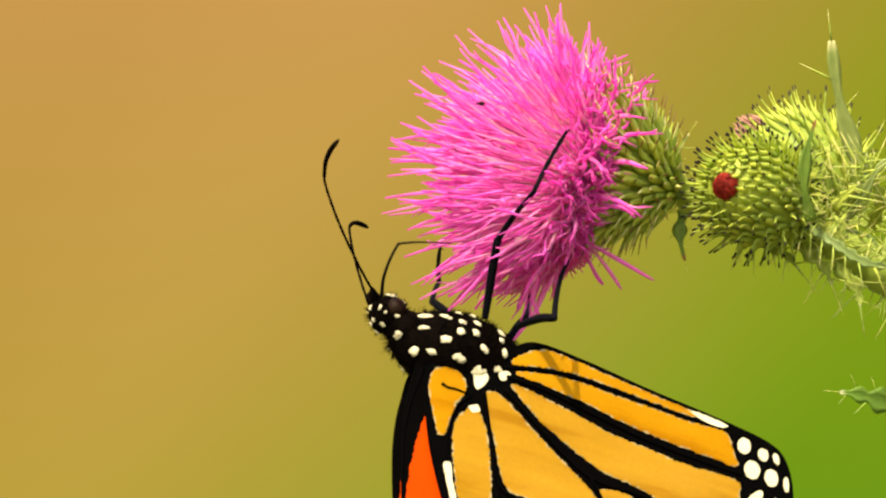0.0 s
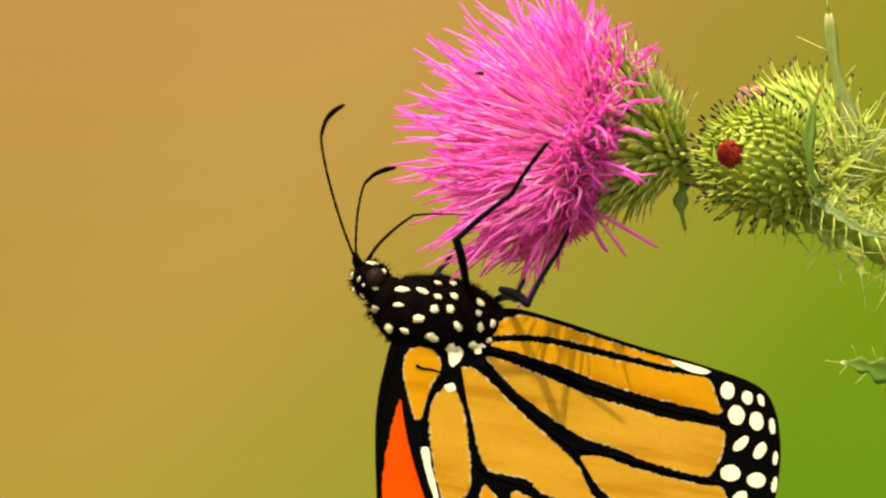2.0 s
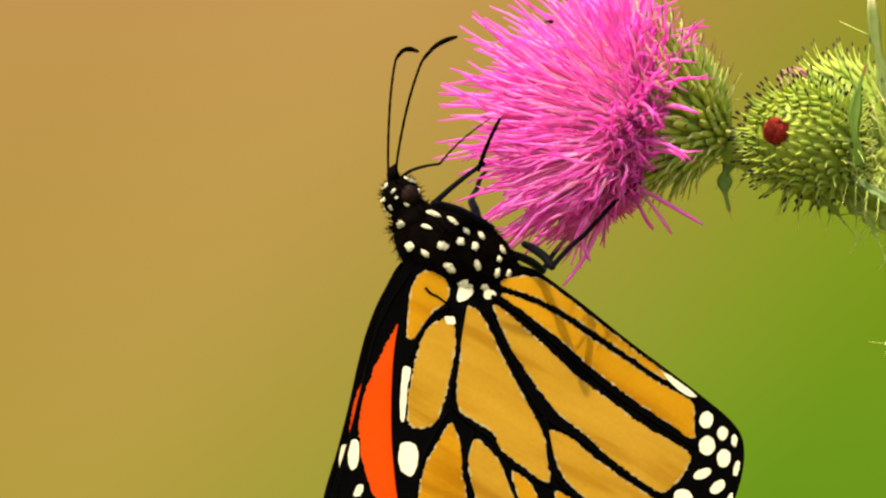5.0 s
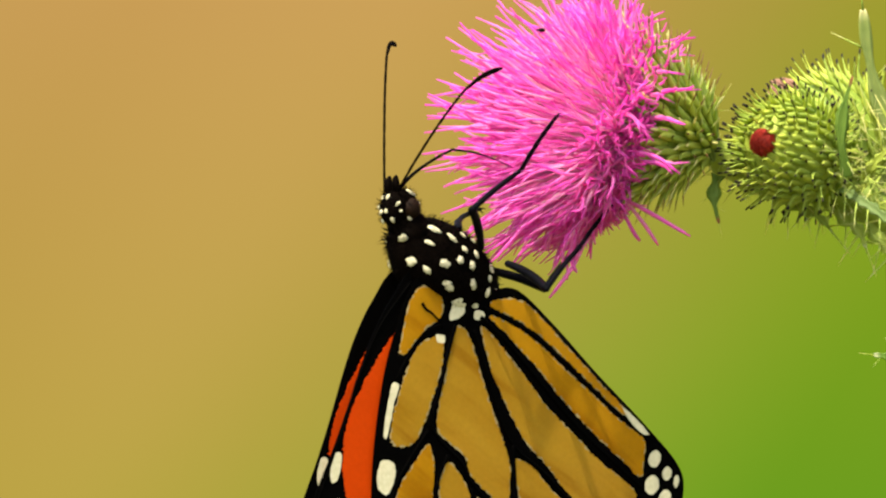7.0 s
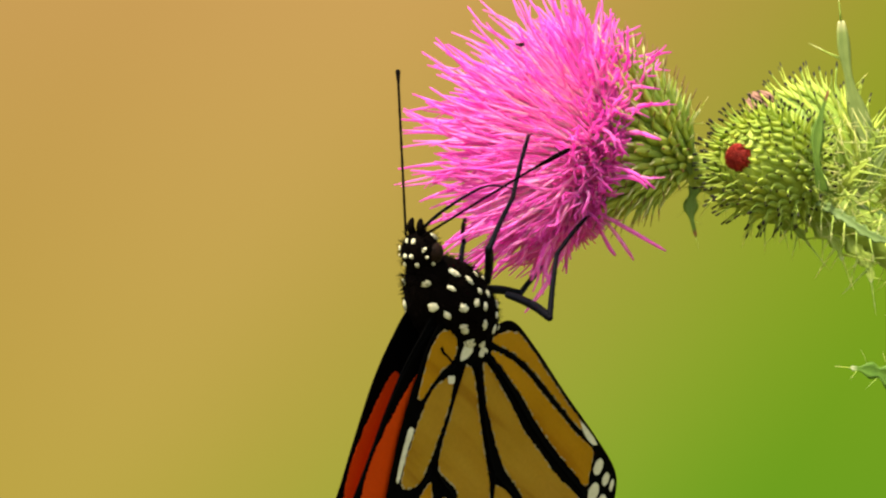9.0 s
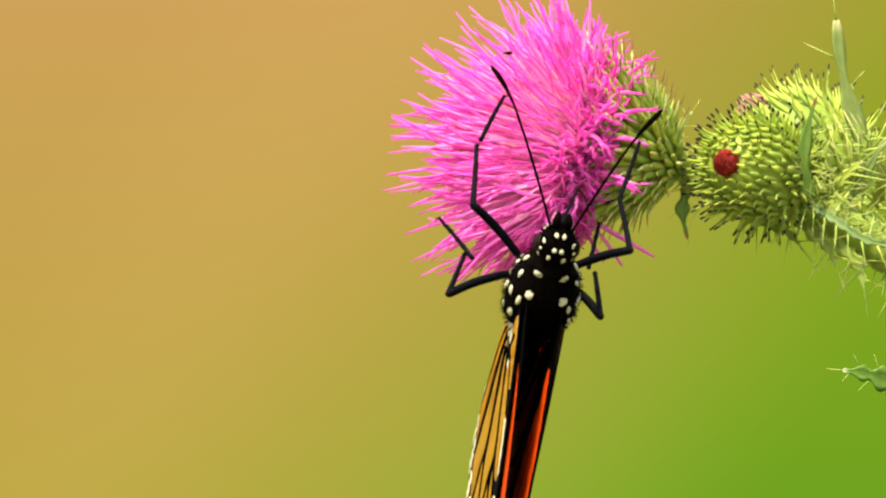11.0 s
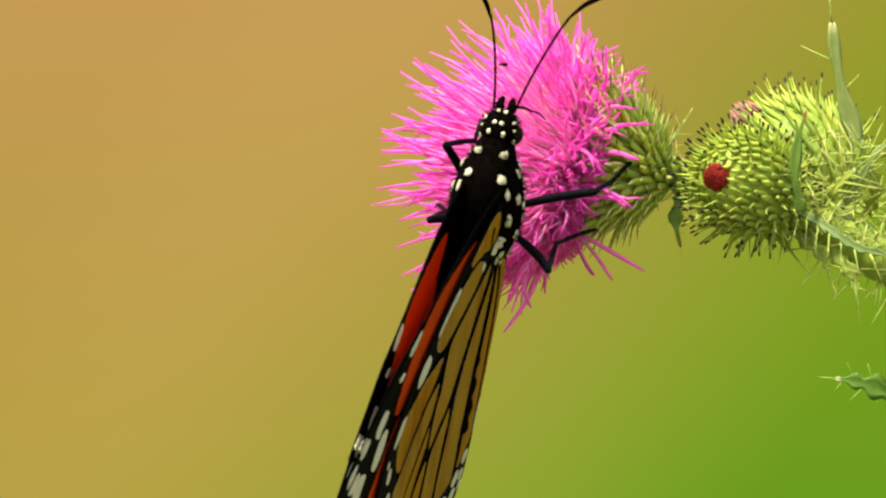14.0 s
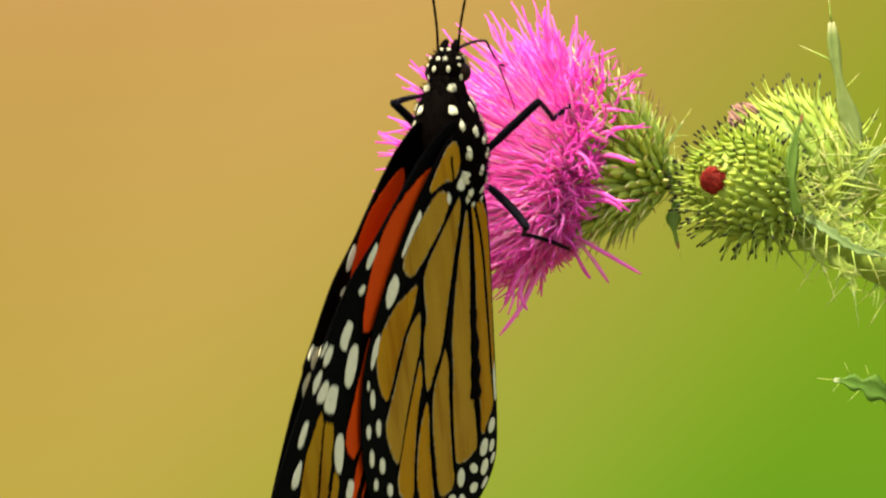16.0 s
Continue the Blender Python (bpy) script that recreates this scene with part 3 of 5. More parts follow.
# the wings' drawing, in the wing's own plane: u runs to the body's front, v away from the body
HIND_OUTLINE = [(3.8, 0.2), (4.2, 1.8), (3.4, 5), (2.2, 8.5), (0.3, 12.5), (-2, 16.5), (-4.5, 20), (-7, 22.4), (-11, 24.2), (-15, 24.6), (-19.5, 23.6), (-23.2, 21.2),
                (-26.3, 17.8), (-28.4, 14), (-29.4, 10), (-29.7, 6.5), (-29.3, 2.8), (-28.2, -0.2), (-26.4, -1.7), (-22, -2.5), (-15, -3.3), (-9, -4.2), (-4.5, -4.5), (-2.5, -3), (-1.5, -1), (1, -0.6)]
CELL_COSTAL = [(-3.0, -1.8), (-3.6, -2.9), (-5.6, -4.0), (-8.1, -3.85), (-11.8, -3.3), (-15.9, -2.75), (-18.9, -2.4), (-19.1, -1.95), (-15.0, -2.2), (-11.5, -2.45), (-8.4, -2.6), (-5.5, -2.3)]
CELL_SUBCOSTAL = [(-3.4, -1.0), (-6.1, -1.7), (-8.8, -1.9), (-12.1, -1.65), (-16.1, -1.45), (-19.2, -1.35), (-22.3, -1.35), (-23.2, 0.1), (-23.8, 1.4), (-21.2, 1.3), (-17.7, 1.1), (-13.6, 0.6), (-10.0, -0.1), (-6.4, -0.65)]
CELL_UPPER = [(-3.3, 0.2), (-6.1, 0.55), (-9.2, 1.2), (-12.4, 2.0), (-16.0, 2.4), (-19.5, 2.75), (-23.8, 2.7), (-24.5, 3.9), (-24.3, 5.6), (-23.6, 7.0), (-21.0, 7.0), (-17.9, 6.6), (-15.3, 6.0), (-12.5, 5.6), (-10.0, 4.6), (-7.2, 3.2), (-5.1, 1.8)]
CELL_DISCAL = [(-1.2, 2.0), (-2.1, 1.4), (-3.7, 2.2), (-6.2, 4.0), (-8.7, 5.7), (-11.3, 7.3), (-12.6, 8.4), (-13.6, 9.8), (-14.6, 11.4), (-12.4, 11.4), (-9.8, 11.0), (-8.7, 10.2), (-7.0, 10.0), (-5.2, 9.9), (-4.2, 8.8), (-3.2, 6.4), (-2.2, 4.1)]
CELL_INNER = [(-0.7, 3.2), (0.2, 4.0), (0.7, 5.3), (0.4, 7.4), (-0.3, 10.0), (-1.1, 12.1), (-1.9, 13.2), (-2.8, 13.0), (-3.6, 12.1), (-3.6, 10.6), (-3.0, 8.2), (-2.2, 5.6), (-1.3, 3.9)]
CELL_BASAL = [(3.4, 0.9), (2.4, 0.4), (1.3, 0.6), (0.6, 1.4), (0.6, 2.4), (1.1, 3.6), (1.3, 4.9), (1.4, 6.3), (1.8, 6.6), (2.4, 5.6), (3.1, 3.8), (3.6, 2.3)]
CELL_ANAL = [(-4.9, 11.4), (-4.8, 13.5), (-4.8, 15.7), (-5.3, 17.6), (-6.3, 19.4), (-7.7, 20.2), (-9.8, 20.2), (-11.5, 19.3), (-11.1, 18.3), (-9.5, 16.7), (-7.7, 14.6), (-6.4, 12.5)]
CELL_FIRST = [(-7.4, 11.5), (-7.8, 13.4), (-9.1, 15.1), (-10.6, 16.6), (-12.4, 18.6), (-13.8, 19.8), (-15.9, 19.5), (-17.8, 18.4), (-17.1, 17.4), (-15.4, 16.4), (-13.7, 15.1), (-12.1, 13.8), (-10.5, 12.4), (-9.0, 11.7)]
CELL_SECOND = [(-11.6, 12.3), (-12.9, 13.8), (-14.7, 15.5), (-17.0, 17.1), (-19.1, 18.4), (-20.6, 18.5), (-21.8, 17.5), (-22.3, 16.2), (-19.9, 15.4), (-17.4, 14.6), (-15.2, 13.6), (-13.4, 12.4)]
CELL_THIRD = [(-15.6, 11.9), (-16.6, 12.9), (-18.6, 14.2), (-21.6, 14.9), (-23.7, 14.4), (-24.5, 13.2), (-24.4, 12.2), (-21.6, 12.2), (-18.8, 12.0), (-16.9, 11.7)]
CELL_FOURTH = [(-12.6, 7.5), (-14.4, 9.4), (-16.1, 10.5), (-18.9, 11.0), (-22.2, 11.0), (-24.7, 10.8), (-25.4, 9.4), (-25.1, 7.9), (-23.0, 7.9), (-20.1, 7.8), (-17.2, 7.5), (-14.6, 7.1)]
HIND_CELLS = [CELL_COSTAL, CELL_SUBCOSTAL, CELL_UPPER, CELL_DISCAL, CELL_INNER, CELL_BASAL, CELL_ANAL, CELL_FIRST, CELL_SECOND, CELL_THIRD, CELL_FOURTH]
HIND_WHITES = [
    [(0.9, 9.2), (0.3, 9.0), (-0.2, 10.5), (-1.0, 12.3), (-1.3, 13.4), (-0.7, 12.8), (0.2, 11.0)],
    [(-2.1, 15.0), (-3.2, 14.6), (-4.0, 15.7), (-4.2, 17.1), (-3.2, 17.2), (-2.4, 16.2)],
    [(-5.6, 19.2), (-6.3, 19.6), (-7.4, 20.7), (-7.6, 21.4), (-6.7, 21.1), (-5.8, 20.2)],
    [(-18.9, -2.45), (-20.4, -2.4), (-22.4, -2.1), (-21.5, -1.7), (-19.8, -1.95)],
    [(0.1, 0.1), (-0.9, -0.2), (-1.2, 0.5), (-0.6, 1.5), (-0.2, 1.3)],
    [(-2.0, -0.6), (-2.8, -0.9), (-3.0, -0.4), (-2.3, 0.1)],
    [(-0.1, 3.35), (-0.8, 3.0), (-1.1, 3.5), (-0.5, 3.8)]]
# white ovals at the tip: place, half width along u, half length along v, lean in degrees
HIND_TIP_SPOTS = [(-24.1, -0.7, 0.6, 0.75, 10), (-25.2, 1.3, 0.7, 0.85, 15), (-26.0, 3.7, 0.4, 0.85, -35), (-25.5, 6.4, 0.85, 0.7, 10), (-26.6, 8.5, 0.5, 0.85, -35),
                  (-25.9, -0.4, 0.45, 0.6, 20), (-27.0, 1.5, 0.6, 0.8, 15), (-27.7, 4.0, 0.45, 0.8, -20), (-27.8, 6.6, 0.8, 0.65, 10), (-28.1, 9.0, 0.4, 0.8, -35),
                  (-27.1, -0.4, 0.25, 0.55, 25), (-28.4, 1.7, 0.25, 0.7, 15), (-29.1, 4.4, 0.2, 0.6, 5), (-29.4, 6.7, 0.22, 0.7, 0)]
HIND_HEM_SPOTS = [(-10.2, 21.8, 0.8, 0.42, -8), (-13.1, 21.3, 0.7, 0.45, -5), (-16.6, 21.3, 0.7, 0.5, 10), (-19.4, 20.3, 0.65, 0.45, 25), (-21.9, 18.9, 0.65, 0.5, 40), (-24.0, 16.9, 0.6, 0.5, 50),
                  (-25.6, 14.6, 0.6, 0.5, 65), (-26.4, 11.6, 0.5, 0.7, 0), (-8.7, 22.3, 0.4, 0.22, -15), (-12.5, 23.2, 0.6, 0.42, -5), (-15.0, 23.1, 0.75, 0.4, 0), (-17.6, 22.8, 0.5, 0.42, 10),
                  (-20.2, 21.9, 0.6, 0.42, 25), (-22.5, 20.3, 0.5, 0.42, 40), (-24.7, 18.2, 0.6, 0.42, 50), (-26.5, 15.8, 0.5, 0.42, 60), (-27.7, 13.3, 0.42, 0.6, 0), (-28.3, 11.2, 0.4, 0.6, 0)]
FORE_OUTLINE = [(4.6, -0.5), (5.0, 3), (4.7, 6.5), (3.9, 10), (2.9, 13.5), (1.9, 17.5), (0.9, 22), (-0.8, 26), (-3.4, 31), (-6.6, 36.2), (-11, 42), (-15.5, 45.5), (-18.5, 46), (-20, 44),
                (-20.2, 40), (-19.9, 35), (-20.4, 30), (-21.4, 26.5), (-18, 22), (-12, 14), (-6, 6), (-2, 1), (1, -0.8)]
FORE_ORANGE = [
    [(2.7, 4.6), (3.1, 8.5), (2.7, 12.2), (1.9, 15.2), (0.3, 17.7), (-1.5, 19.6), (-3.1, 20.7), (-4.4, 21.0), (-4.9, 19.2), (-4.0, 16.4), (-2.3, 12), (0.4, 6.5)],
    [(-5.4, 20.0), (-6.7, 21.7), (-8.8, 23.9), (-10.5, 25.7), (-11.9, 26.6), (-13.7, 25.6), (-13.2, 24.0), (-11.2, 21.9), (-9.0, 20.2), (-7, 19)],
    [(-4.8, 16.6), (-3.2, 13), (-8, 16.5), (-14, 22.3), (-17.4, 26.2), (-15.4, 25.6), (-11.6, 21.2), (-8, 18.2)],
    [(-2.6, 11), (-0.4, 7), (-4, 9), (-11, 16.5), (-18.2, 25), (-15, 22), (-9, 16.2)]]
FORE_APEX = [
    [(-7.2, 30.5), (-8.4, 32.4), (-9.8, 34.2), (-11.6, 35.4), (-13.8, 36.6), (-15, 35.2), (-13.9, 33.0), (-11.5, 31.9), (-9.4, 30.9), (-8.0, 30.2)],
    [(-8.4, 29.7), (-9.4, 28.6), (-11.3, 29.3), (-13.2, 30.3), (-15.4, 31.6), (-16.6, 33.6), (-15.8, 34.6), (-14.4, 32.6), (-11.7, 31.3), (-9.5, 30.4)],
    [(-13.3, 29.2), (-14.2, 28.6), (-16.0, 29.6), (-18, 32), (-17.4, 33), (-15.5, 30.8)]]
FORE_WHITES = [
    [(-2.2, 23.6), (-2.9, 22.9), (-3.8, 24.0), (-4.3, 24.8), (-3.5, 25.5), (-2.7, 24.9)], [(-4.6, 23.6), (-5.0, 22.5), (-6.6, 23.2), (-7.6, 24.7), (-6.9, 25.5), (-5.5, 24.8)],
    [(-2.6, 27.3), (-3.1, 26.9), (-3.8, 28.2), (-3.5, 28.9), (-2.8, 28.3)], [(-5.0, 28.8), (-5.7, 28.5), (-6.4, 29.8), (-5.8, 30.8), (-5.2, 30.0)],
    [(-5.9, 28.1), (-6.5, 26.9), (-7.3, 27.3), (-8.2, 28.2), (-7.2, 29.7), (-6.4, 29.2)], [(-10.4, 27.8), (-11.0, 27.0), (-12.5, 27.3), (-13.7, 28.1), (-13.2, 28.8), (-12.0, 28.9), (-11.0, 28.6)],
    [(-6.5, 33.3), (-6.9, 32.8), (-8.0, 34.2), (-7.9, 35.0), (-7.2, 34.6)], [(-9.2, 35.1), (-9.5, 34.8), (-10.7, 35.7), (-10.7, 36.8), (-9.8, 36.6)]]
FORE_FLECKS = [
    [(-15.2, 26.7), (-15.8, 26.0), (-16.8, 26.6), (-16.3, 27.6)], [(1.7, 17.0), (1.1, 16.8), (0.3, 18.5), (0.5, 19.2), (1.2, 18.5)], [(-3.8, 29.3), (-4.7, 30.1), (-4.9, 31.3), (-4.0, 30.8)],
    [(-2.0, 28.0), (-2.3, 27.8), (-2.7, 29.0), (-2.4, 29.2)], [(-0.6, 20.1), (-1.1, 19.9), (-1.2, 20.8), (-0.7, 21.1)]]
HINGE = {-1: Vector((0, -1.8, 2.0)), 1: Vector((0, 1.8, 2.0))}


def margin_spots(outline, first, last, inset, step, long, wide):
    """Ovals in a row along an outer margin, set in from it."""
    cur = [Vector((p[0], 0, p[1])) for p in outline[first:last]]
    cur = spline(cur, 12)
    out, run, gap = [], 0.0, step * 0.5
    for a, b in zip(cur, cur[1:]):
        run += (b - a).length
        if run >= gap:
            gap += step
            d = (b - a).normalized()
            inw = Vector((-d.z, 0, d.x))
            c = b + inw * inset
            k = len(out)
            l, w = long * (1 + 0.2 * math.sin(2.3 * k)), wide * (1 + 0.2 * math.sin(1.7 * k + 1))
            out.append([tuple((c + d * w * math.cos(t) + inw * l * math.sin(t)).xz) for t in (0, 0.9, 1.57, 2.2, 3.14, 4.0, 4.71, 5.4)])
    return out


def oval(u, v, wide, long, lean):
    """A rounded white patch on the wing."""
    c, s = math.cos(radians(lean)), math.sin(radians(lean))
    return [(u + wide * math.cos(t) * c - long * math.sin(t) * s, v + wide * math.cos(t) * s + long * math.sin(t) * c) for t in (0, 0.8, 1.57, 2.35, 3.14, 3.9, 4.71, 5.5)]


def build_wing(name, butterfly, side, outline, cells, whites, spots, inner, label):
    """side: 1 left, -1 right. Scales lie on both faces of a black plate; the lower face looks outwards."""
    b = bow(side)
    bm = bmesh.new()
    plate(bm, outline, side * (inner - 0.05), side * (inner + 0.05), bend=b, per=8)
    wing = part(name, bm, BLACK_SCALE, butterfly, label, smooth=False)
    for i, c in enumerate(cells):
        cx, cz = sum(p[0] for p in c) / len(c), sum(p[1] for p in c) / len(c)
        if name == "hindwing":
            bm = bmesh.new()
            grown = [(p[0] + 0.07 * (p[0] - cx) / math.hypot(p[0] - cx, p[1] - cz), p[1] + 0.07 * (p[1] - cz) / math.hypot(p[0] - cx, p[1] - cz)) for p in c]
            plate(bm, grown, side * (inner - 0.075), side * (inner + 0.075), jag=0.10, seed=i + 7, bend=b)
            part("cell_rim", bm, PALE_RIM, wing, "pale dusted cell edge", smooth=False)
        bm = bmesh.new()
        plate(bm, c, side * (inner - 0.10), side * (inner + 0.10), 0, 1, jag=0.12, seed=i, bend=b)
        part("cell", bm, [(PALE_YELLOW if i in (2, 3, 4, 7, 10) else YELLOW) if name == "hindwing" else YELLOW if i > 3 else ORANGE, YELLOW if name == "forewing" and i > 3 else ORANGE], wing, "", smooth=False)
    for i, c in enumerate(whites + spots):
        bm = bmesh.new()
        plate(bm, c, side * (inner - 0.11), side * (inner + 0.11), jag=0.04, seed=i + 50, per=4, bend=b)
        part("white_spot", bm, WHITE_SCALE, wing, "", smooth=False)
    return wing


def vein(wing, pts, r, side, inner):
    b = bow(side)
    cur = spline([Vector((p[0], 0, p[1])) for p in pts], 6)
    bm = bmesh.new()
    tube(bm, [Vector((p.x, side * (inner + 0.06) + b(p.x, p.z), p.z)) for p in cur], [r * (1 - 0.45 * i / len(cur)) for i in range(len(cur))], 6)
    part("vein", bm, BLACK_SCALE, wing)


HIND_BASE_VEINS = [[(-2.5, -1.2), (-5.5, -2.0), (-8.5, -2.25), (-12.0, -2.1), (-16.0, -1.85), (-22.5, -1.6)], [(-2.7, -0.4), (-6.5, -0.1), (-10.1, 0.6), (-13.7, 1.3), (-17.8, 1.8), (-24.4, 2.1)],
              [(-2.8, 0.9), (-5.6, 2.8), (-8.5, 4.9), (-11.7, 6.6), (-16.0, 6.8), (-20.1, 7.3), (-25.1, 7.4)], [(-11.7, 6.6), (-13.7, 9.0), (-15.3, 10.9), (-18.5, 11.5), (-22.0, 11.6), (-25, 11.4)],
              [(-1.1, 1.6), (-2.0, 4.2), (-3.0, 6.9), (-4.0, 9.6), (-5.5, 10.4), (-8.6, 10.8), (-9.8, 11.4), (-12.6, 11.9), (-15.1, 11.7)], [(-0.1, 2.3), (0.8, 3.5), (1.1, 5.3), (1.0, 7.2), (0.8, 8.6)]]
HIND_EDGE_VEINS = [[(-7, 11.0), (-7.7, 13.9), (-9.3, 16.0), (-11.3, 18.4), (-12, 19.4)], [(-10.6, 12.0), (-12.5, 13.8), (-15, 15.9), (-17.5, 17.7), (-18.8, 18.6)], [(-15.2, 12.0), (-16.5, 13.4), (-19, 14.8), (-22.6, 15.5)],
              [(-4.2, 10.4), (-4.2, 13.6), (-4.4, 16), (-5.3, 18.5)]]
FORE_VEINS = [[(4.3, 1), (4.5, 6), (3.5, 11), (1.6, 17.6), (0.3, 22.5), (-2.9, 30.4)]]


def hair(bm, at, d, length, r, rnd):
    side = Vector((rnd.uniform(-1, 1), rnd.uniform(-1, 1), rnd.uniform(-1, 1))) * 0.25 * length
    tube(bm, [at, at + d * length * 0.6 + side * 0.4, at + d * length + side], [r, r * 0.7, r * 0.15], 3, cap=False)


def dot(parent, p, n, a, b, seed):
    """A ragged little patch of white scales laid on the skin at p."""
    rnd = random.Random(seed)
    bm = bmesh.new()
    along_layer(bm)
    f = frame_at(Vector((1, 0, -0.12)) - n * n.x, n)
    k = 18
    rings = []
    for s, h in ((1.0, 0.02), (0.8, 0.09), (0.4, 0.13)):
        ring = []
        for i in range(k):
            t = 2 * math.pi * i / k
            r = s * (1 + (0.30 if s == 1.0 else 0.15) * rnd.uniform(-1, 1) + 0.12 * math.sin(2 * t + seed))
            ring.append(bm.verts.new(p + f.col[0] * a * r * math.cos(t) + f.col[1] * b * r * math.sin(t) + n * (h - 0.10 * s * s * max(a, b) ** 2 + 0.06)))
        rings.append(ring)
    for u, v in zip(rings, rings[1:]):
        for i in range(k):
            bm.faces.new((u[i], u[(i + 1) % k], v[(i + 1) % k], v[i]))
    bm.faces.new(rings[-1])
    return part("white_dot", bm, WHITE_SCALE, parent)


THORAX_C, THORAX_R = Vector((1.2, 0, -0.7)), Vector((6.1, 3.05, 3.75))
HEAD_C, HEAD_R = Vector((7.8, 0, -2.65)), Vector((1.7, 1.6, 1.75))


def on_thorax(p):
    """The point of the thorax's skin in the direction of p, and the skin's normal there."""
    d = Vector(p) - THORAX_C
    k = math.sqrt(sum((d[i] / THORAX_R[i]) ** 2 for i in range(3)))
    q = d / k
    return THORAX_C + q, Vector((q[i] / THORAX_R[i] ** 2 for i in range(3))).normalized()


def on_head(p):
    d = Vector(p) - HEAD_C
    k = math.sqrt(sum((d[i] / HEAD_R[i]) ** 2 for i in range(3)))
    q = d / k
    return HEAD_C + q, Vector((q[i] / HEAD_R[i] ** 2 for i in range(3))).normalized()


def build_butterfly():
    fly = new("butterfly")
    tagged(fly, "orange and black butterfly with white dots clinging to the thistle flower", "butterfly")
    rnd = random.Random(21)
    # thorax, neck, head, abdomen
    bm = bmesh.new()
    ellipsoid(bm, THORAX_C, THORAX_R, None, 28, 20, 0.02)
    thorax = part("thorax", bm, BLACK_HAIR, fly, "black velvety thorax")
    bm = bmesh.new()
    for i in range(2000):
        d = Vector((rnd.gauss(0, 1), rnd.gauss(0, 1), rnd.gauss(0, 1))).normalized()
        p, n = on_thorax(THORAX_C + d)
        hair(bm, p - n * 0.1, (n + Vector((-0.5, 0, 0.1))).normalized(), rnd.uniform(0.25, 0.65), 0.04, rnd)
    tagged(part("thorax_hair", bm, BLACK_HAIR, thorax, "fine dark hair"), kind="stuff")
    bm = bmesh.new()
    ellipsoid(bm, HEAD_C, HEAD_R, None, 22, 16, 0.02)
    tube(bm, [(5.0, 0, -1.0), (6.4, 0, -1.8), (7.6, 0, -2.4)], [2.3, 1.75, 1.3], 14)
    head = part("head", bm, BLACK_HAIR, fly, "small black head")
    bm = bmesh.new()
    for i in range(420):
        d = Vector((rnd.gauss(0, 1), rnd.gauss(0, 1), rnd.gauss(0, 1))).normalized()
        p, n = on_head(HEAD_C + d)
        hair(bm, p - n * 0.05, (n + Vector((0.2, 0, 0))).normalized(), rnd.uniform(0.25, 0.6), 0.035, rnd)
    tagged(part("head_hair", bm, BLACK_HAIR, head, "short dark hair"), kind="stuff")
    for side in (-1, 1):
        bm = bmesh.new()
        ellipsoid(bm, (7.5, side * 1.28, -2.7), (0.86, 0.72, 0.92), None, 20, 14)
        part("eye", bm, EYE_BLACK, head, "round dark brown compound eye")
        bm = bmesh.new()
        tube(bm, spline([(8.9, side * 0.45, -3.6), (9.5, side * 0.5, -4.1), (9.7, side * 0.4, -4.8)], 4), [0.34, 0.36, 0.38, 0.38, 0.36, 0.32, 0.26, 0.18, 0.06], 8)
        part("palp", bm, BLACK_HAIR, head, "short black palp")
    bm = bmesh.new()
    ab = spline([(-3.5, 0, 0.2), (-7, 0, 1.2), (-12, 0, 1.6), (-17, 0, 1.9), (-20.5, 0, 2.3)], 8)
    tube(bm, ab, [0.95 + 0.45 * math.sin(math.pi * min(1, 0.2 + 0.75 * i / len(ab))) + 0.1 * math.sin(i * 1.57) - (0.9 if i > len(ab) - 3 else 0) for i in range(len(ab))], 16)
    part("abdomen", bm, BLACK_HAIR, fly, "slender black abdomen")

    # white dots, each laid on the skin, the same on both sides
    dots = [(-0.33, 3.05, 0.23, 0.52, 0.46), (1.61, 2.42, 1.51, 0.80, 0.42), (3.34, 2.94, 0.30, 0.55, 0.50), (0.47, 3.15, -2.57, 0.50, 0.40), (5.48, 2.36, -2.25, 0.85, 0.30),
            (5.21, 2.39, -0.59, 0.50, 0.32), (-0.57, 2.17, 2.73, 0.85, 0.75), (-2.7, 2.55, 1.79, 0.5, 0.42), (5.46, 1.40, 1.37, 0.58, 0.48), (2.0, 3.0, -2.0, 0.42, 0.32),
            (3.5, 2.7, -2.3, 0.52, 0.32), (0.7, 3.1, -1.1, 0.38, 0.48), (2.0, 3.0, -0.8, 0.46, 0.42), (-2.4, 2.7, -0.2, 0.38, 0.5), (-1.8, 2.7, -1.4, 0.30, 0.44),
            (-2.0, 2.6, -2.6, 0.48, 0.34), (-3.2, 2.2, -0.9, 0.34, 0.44), (4.4, 2.3, 1.6, 0.55, 0.34), (2.3, 2.3, -3.4, 0.4, 0.28), (0.9, 2.0, -3.6, 0.4, 0.3), (-3.4, 2.0, 0.6, 0.4, 0.3)]
    for x, y, z, a, b in dots:
        for side in (-1, 1):
            p, n = on_thorax((x, side * y, z))
            dot(thorax, p, n, a * rnd.uniform(0.72, 0.88), b * rnd.uniform(0.72, 0.88), int(x * 10 + z * 7 + side * 3))
    face = [(6.9, 1.1, 0.15, 0.42, 0.40), (8.35, 0.62, -1.1, 0.24, 0.19), (9.1, 0.3, -1.5, 0.18, 0.22), (8.4, 1.35, -1.85, 0.13, 0.13), (7.2, 1.5, -1.7, 0.38, 0.2), (8.9, 1.2, -2.3, 0.14, 0.26), (8.1, 1.15, -4.0, 0.6, 0.2), (6.9, 1.4, -3.4, 0.3, 0.32), (9.4, 0.3, -2.7, 0.16, 0.26)]
